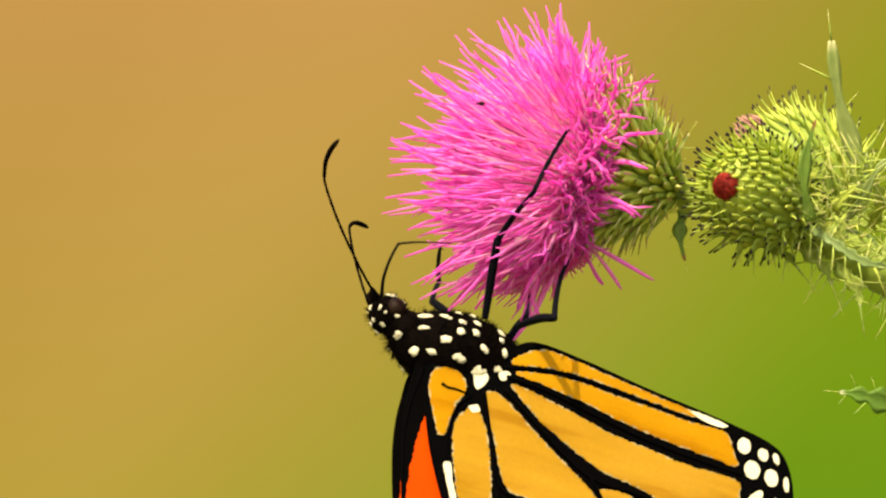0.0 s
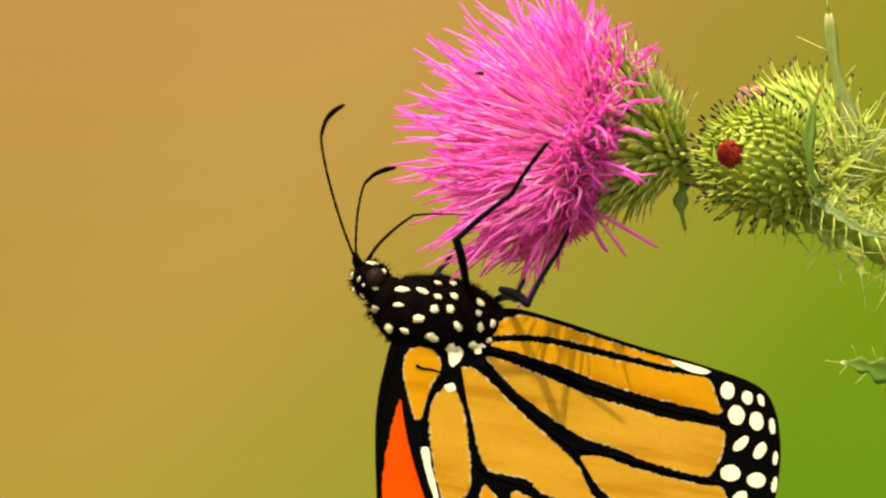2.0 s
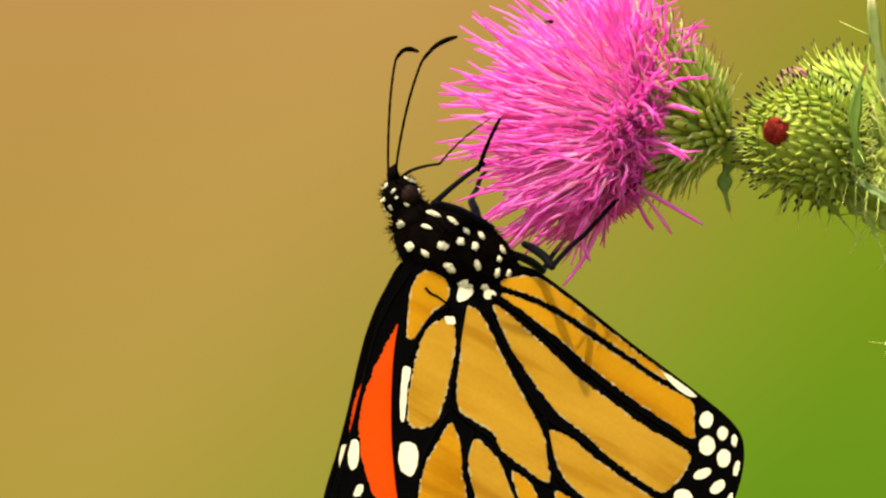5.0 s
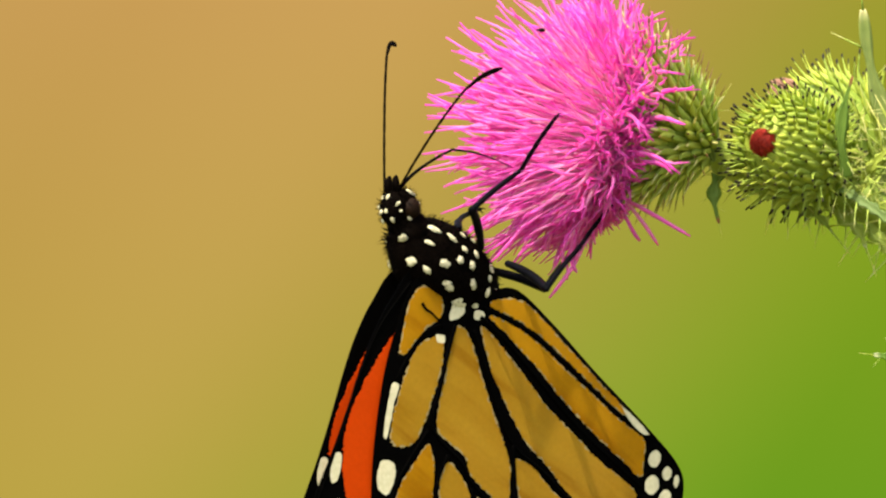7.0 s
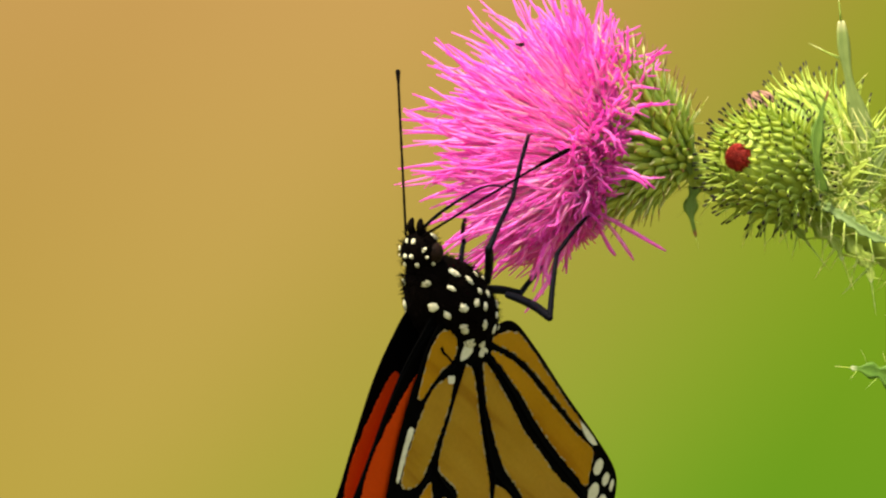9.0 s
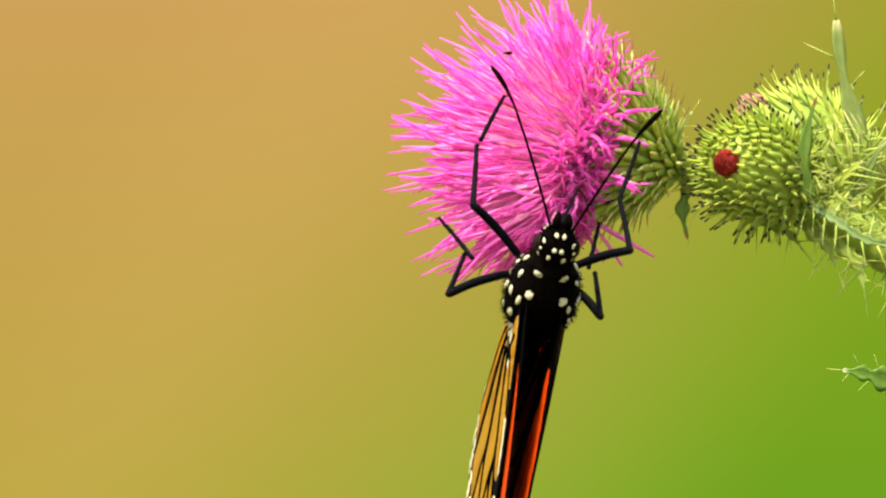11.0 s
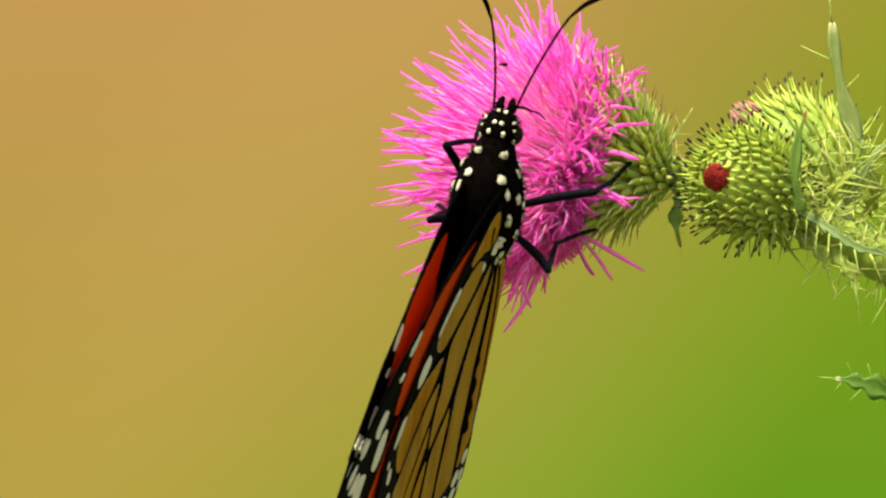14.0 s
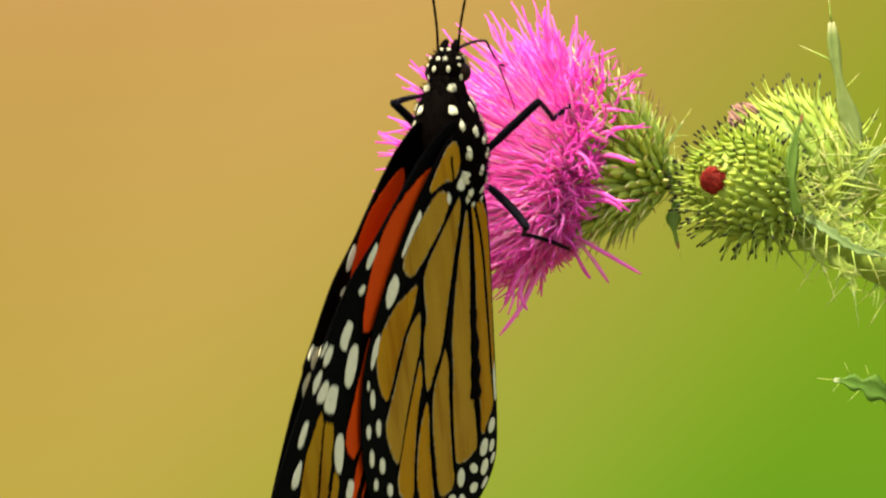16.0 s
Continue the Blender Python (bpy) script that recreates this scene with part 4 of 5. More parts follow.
    for x, y, z, a, b in face:
        for side in (-1, 1):
            p, n = on_head((x, side * y, z))
            if x < 7.1 and z > -1:
                p = Vector((x, side * y, z - 0.25)); n = Vector((0.1, side * 0.6, 0.8)).normalized()
            dot(head, p, n, a, b, int(x * 10 + z * 7 + side * 3))
    bm = bmesh.new()
    ellipsoid(bm, (6.2, 0, -0.8), (1.3, 1.75, 1.5), None, 18, 12, 0.04)
    for i in range(260):
        d = Vector((rnd.gauss(0, 1), rnd.gauss(0, 1), abs(rnd.gauss(0, 1)))).normalized()
        p = Vector((6.2, 0, -0.8)) + Vector((d.x * 1.3, d.y * 1.75, d.z * 1.5))
        hair(bm, p, d, rnd.uniform(0.3, 0.8), 0.04, rnd)
    part("collar", bm, BLACK_HAIR, thorax, "dark hairy collar")

    # wings
    wings = {}
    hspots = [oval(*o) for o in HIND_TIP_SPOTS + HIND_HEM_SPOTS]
    fspots = margin_spots(FORE_OUTLINE, 12, 18, 1.1, 2.0, 0.5, 0.4) + margin_spots(FORE_OUTLINE, 12, 18, 2.7, 2.4, 0.6, 0.5) + FORE_FLECKS
    for side in (-1, 1):
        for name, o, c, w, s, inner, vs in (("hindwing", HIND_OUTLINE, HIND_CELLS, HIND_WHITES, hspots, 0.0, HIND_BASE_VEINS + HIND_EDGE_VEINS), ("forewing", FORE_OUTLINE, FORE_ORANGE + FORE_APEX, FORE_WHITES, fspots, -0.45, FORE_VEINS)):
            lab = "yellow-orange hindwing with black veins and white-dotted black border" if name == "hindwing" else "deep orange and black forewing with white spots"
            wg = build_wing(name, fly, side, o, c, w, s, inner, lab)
            for i, v in enumerate(vs):
                vein(wg, v, (0.16, 0.22, 0.22, 0.18, 0.2, 0.16, 0.15, 0.15, 0.15, 0.15)[i] * (1.0 if name == "hindwing" else 0.7), side, inner)
            if name == "hindwing":
                vein(wg, [(2.6, 2.0), (2.0, 2.2), (1.3, 2.15), (0.0, 2.3)], 0.15, side, inner + 0.06)
            wings[name, side] = wg

    # antennae, along their own X axis
    antennae = {}
    for side in (-1, 1):
        bm = bmesh.new()
        cur = spline([(0, 0, 0), (4, 0, -0.1), (9, 0, 0.1), (13, 0, 0.6), (14.6, 0, 1.2), (15.6, 0, 2.3)], 6)
        tube(bm, cur, [0.115 + 0.012 * math.sin(3 * i) for i in range(len(cur))], 7)
        lean = Matrix.Rotation(math.atan2(3.5, 16.0), 4, "Y")
        bm.transform(lean)
        an = part("antenna", bm, BLACK_HAIR, fly, "long thin black antenna with a hooked club")
        bm = bmesh.new()
        tube(bm, spline([(13.8, 0, 0.85), (15.0, 0, 1.55), (15.7, 0, 2.5), (16.0, 0, 3.6)], 5), [0.11, 0.12, 0.14, 0.16, 0.18, 0.19, 0.20, 0.215, 0.225, 0.23, 0.23, 0.22, 0.21, 0.18, 0.13, 0.05], 8)
        bm.transform(lean)
        part("club", bm, BLACK_HAIR, an, "dark thickened tip")
        antennae[side] = an

    # legs: thigh, shin and foot, each along its own X axis; shin and foot belong to the thigh
    legs = {}
    for name, hip in HIPS.items():
        bm = bmesh.new()
        cur = spline([(0, 0, 0), (2, 0, -0.2), (4.5, 0, -0.25), (FEMUR, 0, 0)], 5)
        tube(bm, cur, [0.26 + 0.13 * math.sin(0.2 + 0.75 * math.pi * i / len(cur)) for i in range(len(cur))], 9)
        ellipsoid(bm, (FEMUR, 0, 0), (0.32, 0.3, 0.3), None, 10, 8)
        femur = part("femur", bm, LEG_BLACK, fly, "blue-black upper leg")
        bm = bmesh.new()
        cur = spline([(0, 0, 0), (2, 0, 0.1), (4.2, 0, 0.1), (TIBIA, 0, 0)], 4)
        tube(bm, cur, [0.27 - 0.006 * i for i in range(len(cur))], 8)
        ellipsoid(bm, (TIBIA, 0, 0), (0.26, 0.24, 0.24), None, 8, 6)
        for k in range(9):
            a = cur[1 + k] + Vector((0, 0.16 * (-1) ** k, -0.05))
            tube(bm, [a, a + Vector((0.35, 0.12 * (-1) ** k, -0.2))], [0.035, 0.008], 3)
        tibia = part("tibia", bm, LEG_BLACK, femur, "thin black lower leg")
        bm = bmesh.new()
        cur = [Vector((TARSUS * i / 15, 0, 0.12 * math.sin(math.pi * i / 15))) for i in range(16)]
        tube(bm, cur, [0.2 + (0.045 if i in (4, 7, 10, 12) else 0) - 0.003 * i for i in range(16)], 8)
        for k in (-1, 1):
            tube(bm, [(TARSUS - 0.2, 0, -0.05), (TARSUS + 0.25, 0.16 * k, -0.1), (TARSUS + 0.35, 0.25 * k, -0.45)], [0.09, 0.06, 0.015], 4)
        tarsus = part("tarsus", bm, LEG_BLACK, femur, "jointed black foot with claws")
        legs[name] = (femur, tibia, tarsus, Vector(hip))
    # tongue: base and end
    bm = bmesh.new()
    tube(bm, spline([(0, 0, 0), (2.4, 0, 0.35), (5, 0, 0.3), (TONGUE_BASE, 0, 0)], 5), [0.17 - 0.004 * i for i in range(16)], 7)
    base = part("proboscis", bm, LEG_BLACK, fly, "thin dark feeding tongue bent at an elbow")
    bm = bmesh.new()
    tube(bm, spline([(0, 0, 0), (2.2, 0, 0.25), (4.4, 0, 0.2), (TONGUE_END, 0, 0)], 5), [0.11 - 0.004 * i for i in range(16)], 6)
    tongue = (base, part("proboscis_tip", bm, LEG_BLACK, base, "fine tongue end reaching into the florets"))
    return fly, wings, antennae, legs, tongue


def build_insect():
    """A speck of a beetle that creeps over the florets."""
    bug = new("tiny_insect")
    tagged(bug, "tiny dark beetle creeping over the pink florets", "insect")
    bm = bmesh.new()
    ellipsoid(bm, (0, 0, 0), (0.34, 0.18, 0.16), None, 12, 8)
    part("body", bm, EYE_BLACK, bug)
    bm = bmesh.new()
    ellipsoid(bm, (-0.42, 0, -0.03), (0.14, 0.12, 0.11), None, 10, 6)
    part("head", bm, EYE_BLACK, bug)
    for k in range(3):
        for s in (-1, 1):
            bm = bmesh.new()
            x = -0.2 + 0.2 * k
            tube(bm, [(x, 0.1 * s, 0), (x + 0.05 * (k - 1), 0.28 * s, 0.02), (x + 0.1 * (k - 1), 0.4 * s, -0.12)], [0.03, 0.025, 0.01], 4)
            part("leg", bm, EYE_BLACK, bug)
    return bug


FEMUR, TIBIA, TARSUS = 7.0, 6.2, 6.4
MOUTH, TONGUE_BASE, TONGUE_END = (8.6, 0, -4.2), 7.2, 6.4
HIPS = {"mid_right": (-0.2, -1.8, -3.8), "hind_right": (-3.2, -2, -4.0), "mid_left": (-0.2, 1.8, -3.8), "hind_left": (-3.2, 2, -4.0)}

build_setting()
thistle, flower_head, red_bud, dagger_leaf, upright_leaf = build_thistle()
UNIT[0] = FLY
butterfly, wings, antennae, legs, tongue = build_butterfly()
UNIT[0] = MM
insect = build_insect()

# ---------------------------------------------------------------- movement
# butterfly: seconds, place in mm, turn in degrees
BODY = [
    (0, 2.44, -8, -10.14, -144.2, -16.2, -168.9),
    (0.5, 3.54, -7.75, -11.35, -144.1, -9.6, -177.1),
    (1, 4.03, -7.5, -10.30, -149.3, -9.8, -172.6),
    (1.5, 3.65, -5.5, -8.41, -162.0, -10.7, -175.4),
    (2, 0.91, -4, -7.15, -167.6, -12.8, -179.1),
    (2.5, -1.01, -3.3, -5.67, -170.5, -16.8, 175.7),
    (3, 0.75, -3, -4.35, -172.1, -12.3, -179.2),
    (3.5, 1.62, -3.5, -4.50, -158.4, -21.5, 170.1),
    (3.7, 2.19, -3.6, -3.80, -154.1, -21.0, 172.9),
    (5.8, 1.15, -6.8, -1.62, -173.6, -33.9, -156.3),
    (6, 0.53, -7, -2.10, -170.3, -33.3, -153.2),
    (6.5, 0.10, -7.25, -2.63, -173.0, -35.9, -146.8),
    (7, 0.61, -8.5, -3.09, -172.9, -33.0, -143.9),
    (7.5, 0.36, -9.4, -2.94, 179.6, -39.9, -134.6),
    (8, 1.76, -10.3, -5.16, 178.0, -32.4, -127.2),
    (8.5, 1.37, -11.2, -5.76, 176.2, -28.1, -125.0),
    (9, 1.09, -12.1, -6.06, 175.5, -26.0, -122.8),
    (9.2, 2.99, -12.5, -6.35, 177.0, -25.6, -118.3),
    (11.3, 8.24, -15.6, -4.15, 167.5, -21.1, -78.4),
    (11.5, 7.20, -16, -3.27, 161.4, -25.9, -76.0),
    (12, 5.83, -16, -2.07, 159.3, -27.8, -80.7),
    (12.2, 5.65, -16, -0.97, 164.3, -32.8, -83.5),
    (12.5, 4.37, -16, -0.96, 165.0, -38.7, -83.8),
    (13, 4.96, -16, 0.46, 156.3, -47.8, -74.0),
    (13.5, 5.02, -16, 0.70, 155.8, -50.0, -74.7),
    (14, 3.44, -16, 2.29, 156.7, -56.2, -80.4),
    (14.5, 0.98, -16, 1.88, 160.2, -48.0, -96.1),
    (15, 1.31, -16, 3.21, 159.4, -56.3, -94.0),
    (15.5, 0.82, -16, 3.03, 166.0, -56.7, -100.3),
    (16, 0.50, -16, 7.05, -178.4, -70.2, -109.7),
]
# plant sway, and how far the flowering branch bends from the main stem (mm)
SWAY = [
    (0, -0.98, -2.15), (0.5, -0.70, -2.10), (1, 0.12, -1.73), (1.5, 0.28, -0.72), (2, -0.90, 0.48),
    (2.5, -1.70, 1.93), (3, 0.25, 2.08), (3.5, 2.17, 1.77), (3.7, 2.98, 2.25), (5.8, 3.00, 1.85),
    (6, 2.62, 1.70), (6.5, 1.78, 1.15), (7, 2.05, 1.15), (7.5, 1.33, 0.80), (8, 1.25, 0.62),
    (8.5, 0.57, 0.28), (9, 0.00, -0.00), (9.2, -0.48, -0.12), (11.3, -0.85, -0.28), (11.5, -1.12, -0.45),
    (12, -1.43, -0.70), (12.5, -1.55, -0.90), (13, -1.30, -0.78), (13.5, -1.25, -0.90), (14, -1.35, -0.95),
    (14.5, -2.05, -1.30), (15, -1.48, -1.03), (15.5, -1.83, -1.27), (16, -1.53, -1.07)]
BEND = [
    (0, -0.12, -0.40), (0.5, -0.10, -0.45), (1, 0.08, -0.23), (1.5, 0.03, -0.28), (2, 0.20, -0.17),
    (2.5, 0.05, -0.18), (3, 0.25, 0.12), (3.5, 0.18, -0.03), (3.7, 0.38, 0.10), (5.8, 0.15, 0.15),
    (6, 0.07, 0.15), (6.5, 0.07, 0.15), (7, 0.10, 0.15), (7.5, 0.08, 0.10), (8, 0.10, 0.12),
    (8.5, 0.08, 0.12), (9, 0.00, 0.00), (9.2, -0.17, 0.03), (11.3, -0.35, -0.47), (11.5, -0.48, -0.65),
    (12, -0.48, -0.75), (12.5, -0.50, -0.80), (13, -0.50, -0.78), (13.5, -0.55, -0.80), (14, -0.55, -0.80),
    (14.5, -0.70, -0.90), (15, -0.62, -0.88), (15.5, -0.58, -0.88), (16, -0.68, -0.93)]
# wing turns about the hinge: seconds, then degrees about the wing's three axes
WING = {-1: [
    (0, -11.4, 2.4, 2.6), (0.5, -9.3, 2.2, 3.0), (1, -5.5, 1.7, 2.5), (1.5, 0, -1.3, 0.3), (2, 1.5, -2.4, 0.7), (2.5, 3.4, -4.8, -0.4), (3, 5.2, -2.55, -1.15), (3.5, 1, -0.3, -1.9),
    (5.8, -2.7, 1.7, 7.7), (6.5, -9.2, 2.4, 7.4), (7, -10.8, 3.5, 5), (7.5, -9.8, 1.1, 6.5), (8.5, -7, 6, 1.3), (9, -11.5, 3.2, 0), (10.4, -4, 2, -3), (11, -0.5, 2, -3), (11.5, 2.2, 2, -3.0), (12, 1.0, 0, -6.0),
    (12.2, -1, 0, -4.5), (12.5, -4.5, -2, -2.8), (13, -5.5, -3, -2.6), (14, -6.0, -3, -3.2), (14.5, -4.4, 4.5, -2.6), (15, -5.8, -5, -2.6), (15.5, -5.0, -6.4, -3), (16, -6.9, -6.1, -3.8)],
    1: [
    (0, -8, 2.4, 2.6), (0.5, -6, 2.2, 3.0), (1, -3, 1.7, 2.5), (1.5, 2, -1.3, 0.3), (2, 4.5, -2.4, 0.7), (2.5, 5.4, -4.8, -0.4), (3, 5.7, -2.55, -1.15), (3.5, 0, -0.3, -1.9),
    (5.8, 0.5, 1.7, 7.7), (6.5, -5, 2.4, 7.4), (7, -7, 3.0, 5), (7.5, -5.8, 1.1, 6.5), (8.5, -4, 5, 1.3), (9, -7.5, 3.2, 2), (10.4, 1, 2, 3), (11, 3.5, 2, 1.5), (11.5, 8.0, 2, 0.3), (12, 10, 0, -0.5),
    (12.2, 5, 0, 2), (12.5, 1, -1, 4), (13, 0, -2, 3.5), (14, -1.6, -2, 2.5), (14.5, 3.0, 4.6, 0), (15, -0.5, -4, 0), (15.5, -0.3, -6.6, 0.5), (16, -3.5, -6.1, 0)]}
# how far the forewings swing forwards past the hindwings: seconds, degrees
SWING = [(0, 3.0), (1, 3.0), (2, 4.5), (2.5, 4.5), (3.5, 1.5), (5.8, 0.0), (16, 0.0)]
INSECT = [(0, 3.38, 12.64), (0.5, 3.28, 12.68), (1, 4.21, 13.27), (1.5, 4.31, 14.01), (2, 3.28, 15.28), (2.5, 2.55, 16.55), (3, 4.55, 17.68), (3.5, 5.93, 17.29), (3.7, 6.76, 17.88), (5.8, 9.50, 19.88), (6, 9.06, 19.59), (6.5, 8.08, 19.30), (7, 8.62, 19.05), (7.5, 7.93, 18.51), (8, 7.93, 18.46), (8.5, 7.44, 18.07), (9, 6.81, 17.78), (9.2, 6.46, 17.83), (11.5, 5.68, 16.70), (12.5, 5.44, 16.21), (16, 5.34, 16.01)]
# knee, heel and foot of each leg, in the butterfly's own mm
LEG_MID_RIGHT = [
    (0, 0.9, -6.9, -8.4, -0.2, -12.9, -9.8, -1.9, -14.7, -15.7), (0.5, 1.0, -5.8, -9.4, -1.8, -10.6, -12.1, -3.3, -16.2, -15.0), (1, 1.2, -7.6, -7.5, -1.5, -12.4, -10.3, -3.7, -12.7, -16.3),
    (1.5, 1.9, -7.9, -6.5, -1.3, -11.6, -10.2, -3.5, -10.1, -16.0), (2, 1.6, -8.2, -6.0, -2.1, -10.6, -10.4, -4.0, -15.3, -14.3), (2.5, 5.3, -6.1, -3.7, 3.5, -10.7, -7.5, 4.5, -14.8, -12.3),
    (3, 4.7, -6.7, -2.6, 1.8, -10.5, -6.6, 2.5, -16.4, -9.0), (3.5, 5.9, -4.6, -1.9, 2.7, -7.2, -6.5, 3.2, -12.5, -10.0), (6, 5.8, -5.0, -2.1, 4.0, -3.3, -7.8, 6.4, -8.6, -10.5),
    (6.5, 5.2, -6.2, -3.2, 2.6, -6.9, -8.8, 4.4, -11.9, -12.4), (7, 5.1, -6.3, -3.5, 2.6, -7.0, -9.1, 4.7, -11.9, -12.5), (7.5, 5.9, -4.8, -2.3, 3.8, -5.4, -8.1, 3.8, -5.2, -14.5),
    (8, 5.9, -5.2, -3.9, 4.3, -5.0, -9.9, 4.0, -4.1, -16.2), (8.5, 5.9, -5.1, -4.4, 4.4, -4.9, -10.4, 3.9, -4.0, -16.8), (9, 5.8, -5.3, -4.2, 3.7, -4.4, -10.0, 2.9, -3.3, -16.2),
    (11.5, 4.7, -6.7, -4.7, 1.8, -5.5, -10.1, 0.2, -6.8, -16.1), (12, 4.1, -7.3, -4.8, 0.5, -6.2, -9.8, -1.1, -7.1, -15.9), (12.5, 2.6, -8.1, -4.8, -0.7, -7.9, -10.1, -1.8, -9.5, -16.2),
    (13, 2.5, -8.1, -5.3, 0.0, -7.6, -10.9, -0.1, -9.1, -17.1), (13.5, 2.8, -8.1, -4.6, 0.5, -7.4, -10.3, 0.4, -8.8, -16.5), (14, 2.3, -8.3, -4.9, -0.2, -8.5, -10.6, -0.8, -9.5, -16.8),
    (14.5, 5.6, -5.5, -2.3, 1.5, -5.1, -7.0, 0.1, -5.1, -13.3), (15, 5.4, -5.4, -1.6, 1.1, -5.7, -6.1, 0.4, -6.0, -12.5), (15.5, 4.3, -6.8, -1.8, -0.0, -6.2, -6.2, -0.8, -6.6, -12.5),
    (16, 4.3, -7.2, -4.2, 1.0, -6.6, -9.4, 0.8, -7.7, -15.7)]
LEG_HIND_RIGHT = [
    (0, -4.6, -8.2, -1.0, -5.2, -6.5, -6.9, -6.9, -5.9, -13.1), (0.5, -5.0, -8.1, -1.1, -5.3, -6.8, -7.1, -6.8, -5.6, -13.2), (1, -4.8, -8.2, -1.1, -5.7, -5.8, -6.8, -7.5, -5.1, -12.9),
    (1.5, -4.8, -8.3, -1.4, -5.6, -4.7, -6.4, -7.5, -3.7, -12.4), (2, -5.5, -8.3, -1.9, -7.1, -5.7, -7.3, -8.8, -3.3, -13.0), (2.5, -6.0, -8.3, -3.0, -6.6, -3.2, -6.4, -8.3, -4.1, -12.5),
    (3, -5.5, -8.2, -1.7, -6.9, -3.0, -4.8, -9.4, -4.0, -10.6), (3.5, -6.2, -8.0, -1.9, -7.0, -4.0, -6.6, -8.9, -5.8, -12.4), (6, -4.0, -8.2, -0.9, -6.6, -5.8, -6.0, -7.8, -7.0, -12.2),
    (6.5, -3.8, -8.4, -1.1, -6.3, -6.4, -6.5, -6.8, -7.6, -12.7), (7, -3.7, -8.3, -1.0, -5.9, -7.2, -6.7, -7.7, -6.9, -12.8), (7.5, -2.6, -8.3, -1.1, -4.6, -6.7, -6.8, -5.4, -6.9, -13.1),
    (8, -1.7, -8.3, -1.4, -2.6, -6.7, -7.4, -4.5, -6.5, -13.5), (8.5, -1.7, -8.3, -1.4, -2.8, -6.6, -7.3, -5.2, -6.4, -13.2), (9, -1.4, -8.3, -1.5, -1.7, -6.7, -7.5, -5.2, -6.0, -12.8),
    (11.5, 1.1, -4.7, 0.8, -2.1, -3.5, -4.4, -4.8, -4.4, -10.1), (12, 0.3, -5.1, 1.2, -1.6, -2.4, -4.0, -4.8, -4.8, -9.1), (12.5, -1.2, -5.8, 1.5, -3.2, -4.2, -4.1, -5.3, -6.9, -9.6),
    (13, -1.3, -5.5, 1.8, -1.9, -4.2, -4.3, -3.8, -6.8, -9.8), (13.5, -1.6, -5.5, 1.8, -2.0, -4.1, -4.2, -3.7, -6.5, -9.8), (14, -2.3, -6.3, 1.4, -3.5, -5.6, -4.6, -5.0, -7.8, -10.4),
    (14.5, -2.9, -7.0, 0.9, -5.3, -5.6, -4.7, -7.7, -7.3, -10.4), (15, -3.3, -7.0, 0.9, -5.4, -5.6, -4.8, -7.1, -7.6, -10.6), (15.5, 0.3, -5.5, 1.0, -3.5, -5.5, -3.9, -7.6, -6.5, -8.8),
    (16, -5.1, -6.6, 1.0, -7.6, -4.5, -4.3, -10.8, -6.7, -9.4)]
LEG_MID_LEFT = [
    (0, 3.0, 4.8, -9.3, 1.8, 8.2, -14.3, 3.6, 2.2, -13.1), (0.5, 4.8, 3.7, -8.3, 4.1, 7.4, -13.2, 5.2, 1.1, -14.0), (1, 3.4, 5.7, -8.4, 2.2, 10.1, -12.5, 3.4, 4.0, -13.9),
    (1.5, 2.7, 7.5, -6.7, 1.9, 12.7, -10.0, 2.6, 6.4, -10.9), (2, 2.4, 7.9, -6.0, 1.6, 13.4, -8.7, 1.0, 7.1, -8.9), (2.5, 1.9, 7.9, -6.5, 2.0, 13.7, -8.7, 1.2, 7.4, -9.6),
    (3, 2.8, 7.9, -5.4, 2.1, 13.5, -8.0, 1.8, 7.2, -9.1), (3.5, 4.4, 5.9, -7.1, 4.9, 11.1, -10.4, 3.9, 4.8, -10.6), (6, -1.9, 6.5, -8.7, -4.3, 11.1, -12.1, -1.8, 5.4, -10.7),
    (7, -2.3, 6.3, -8.7, -5.5, 10.3, -12.2, -2.9, 4.8, -10.3), (9, -5.2, 5.2, -7.3, -9.0, 8.5, -11.0, -3.5, 5.1, -10.8), (11.5, 4.4, 6.5, -6.2, 2.0, 5.8, -11.8, -0.9, 6.1, -17.5),
    (12, 4.8, 6.7, -4.0, 2.2, 5.2, -9.5, -0.4, 5.7, -15.3), (12.5, 5.6, 5.7, -3.6, 3.4, 2.8, -8.6, 1.5, 2.9, -14.7), (13, 5.7, 5.1, -1.9, 3.3, 3.3, -7.3, 2.5, 3.6, -13.6),
    (13.5, 5.7, 4.8, -1.5, 3.3, 3.2, -7.0, 2.7, 3.7, -13.3), (14, 5.9, 4.2, -1.3, 3.4, 2.9, -6.8, 2.1, 3.7, -13.0), (14.5, 5.9, 4.4, -1.6, 2.3, 4.1, -6.6, -0.4, 5.7, -12.2),
    (15, 5.8, 3.7, -0.8, 3.0, 3.8, -6.3, 1.3, 5.7, -12.2), (15.5, 5.9, 3.9, -1.2, 3.1, 3.8, -6.7, 1.5, 5.4, -12.7), (16, 5.5, 4.5, -0.8, 4.1, 3.8, -6.8, 3.6, 4.6, -13.1)]
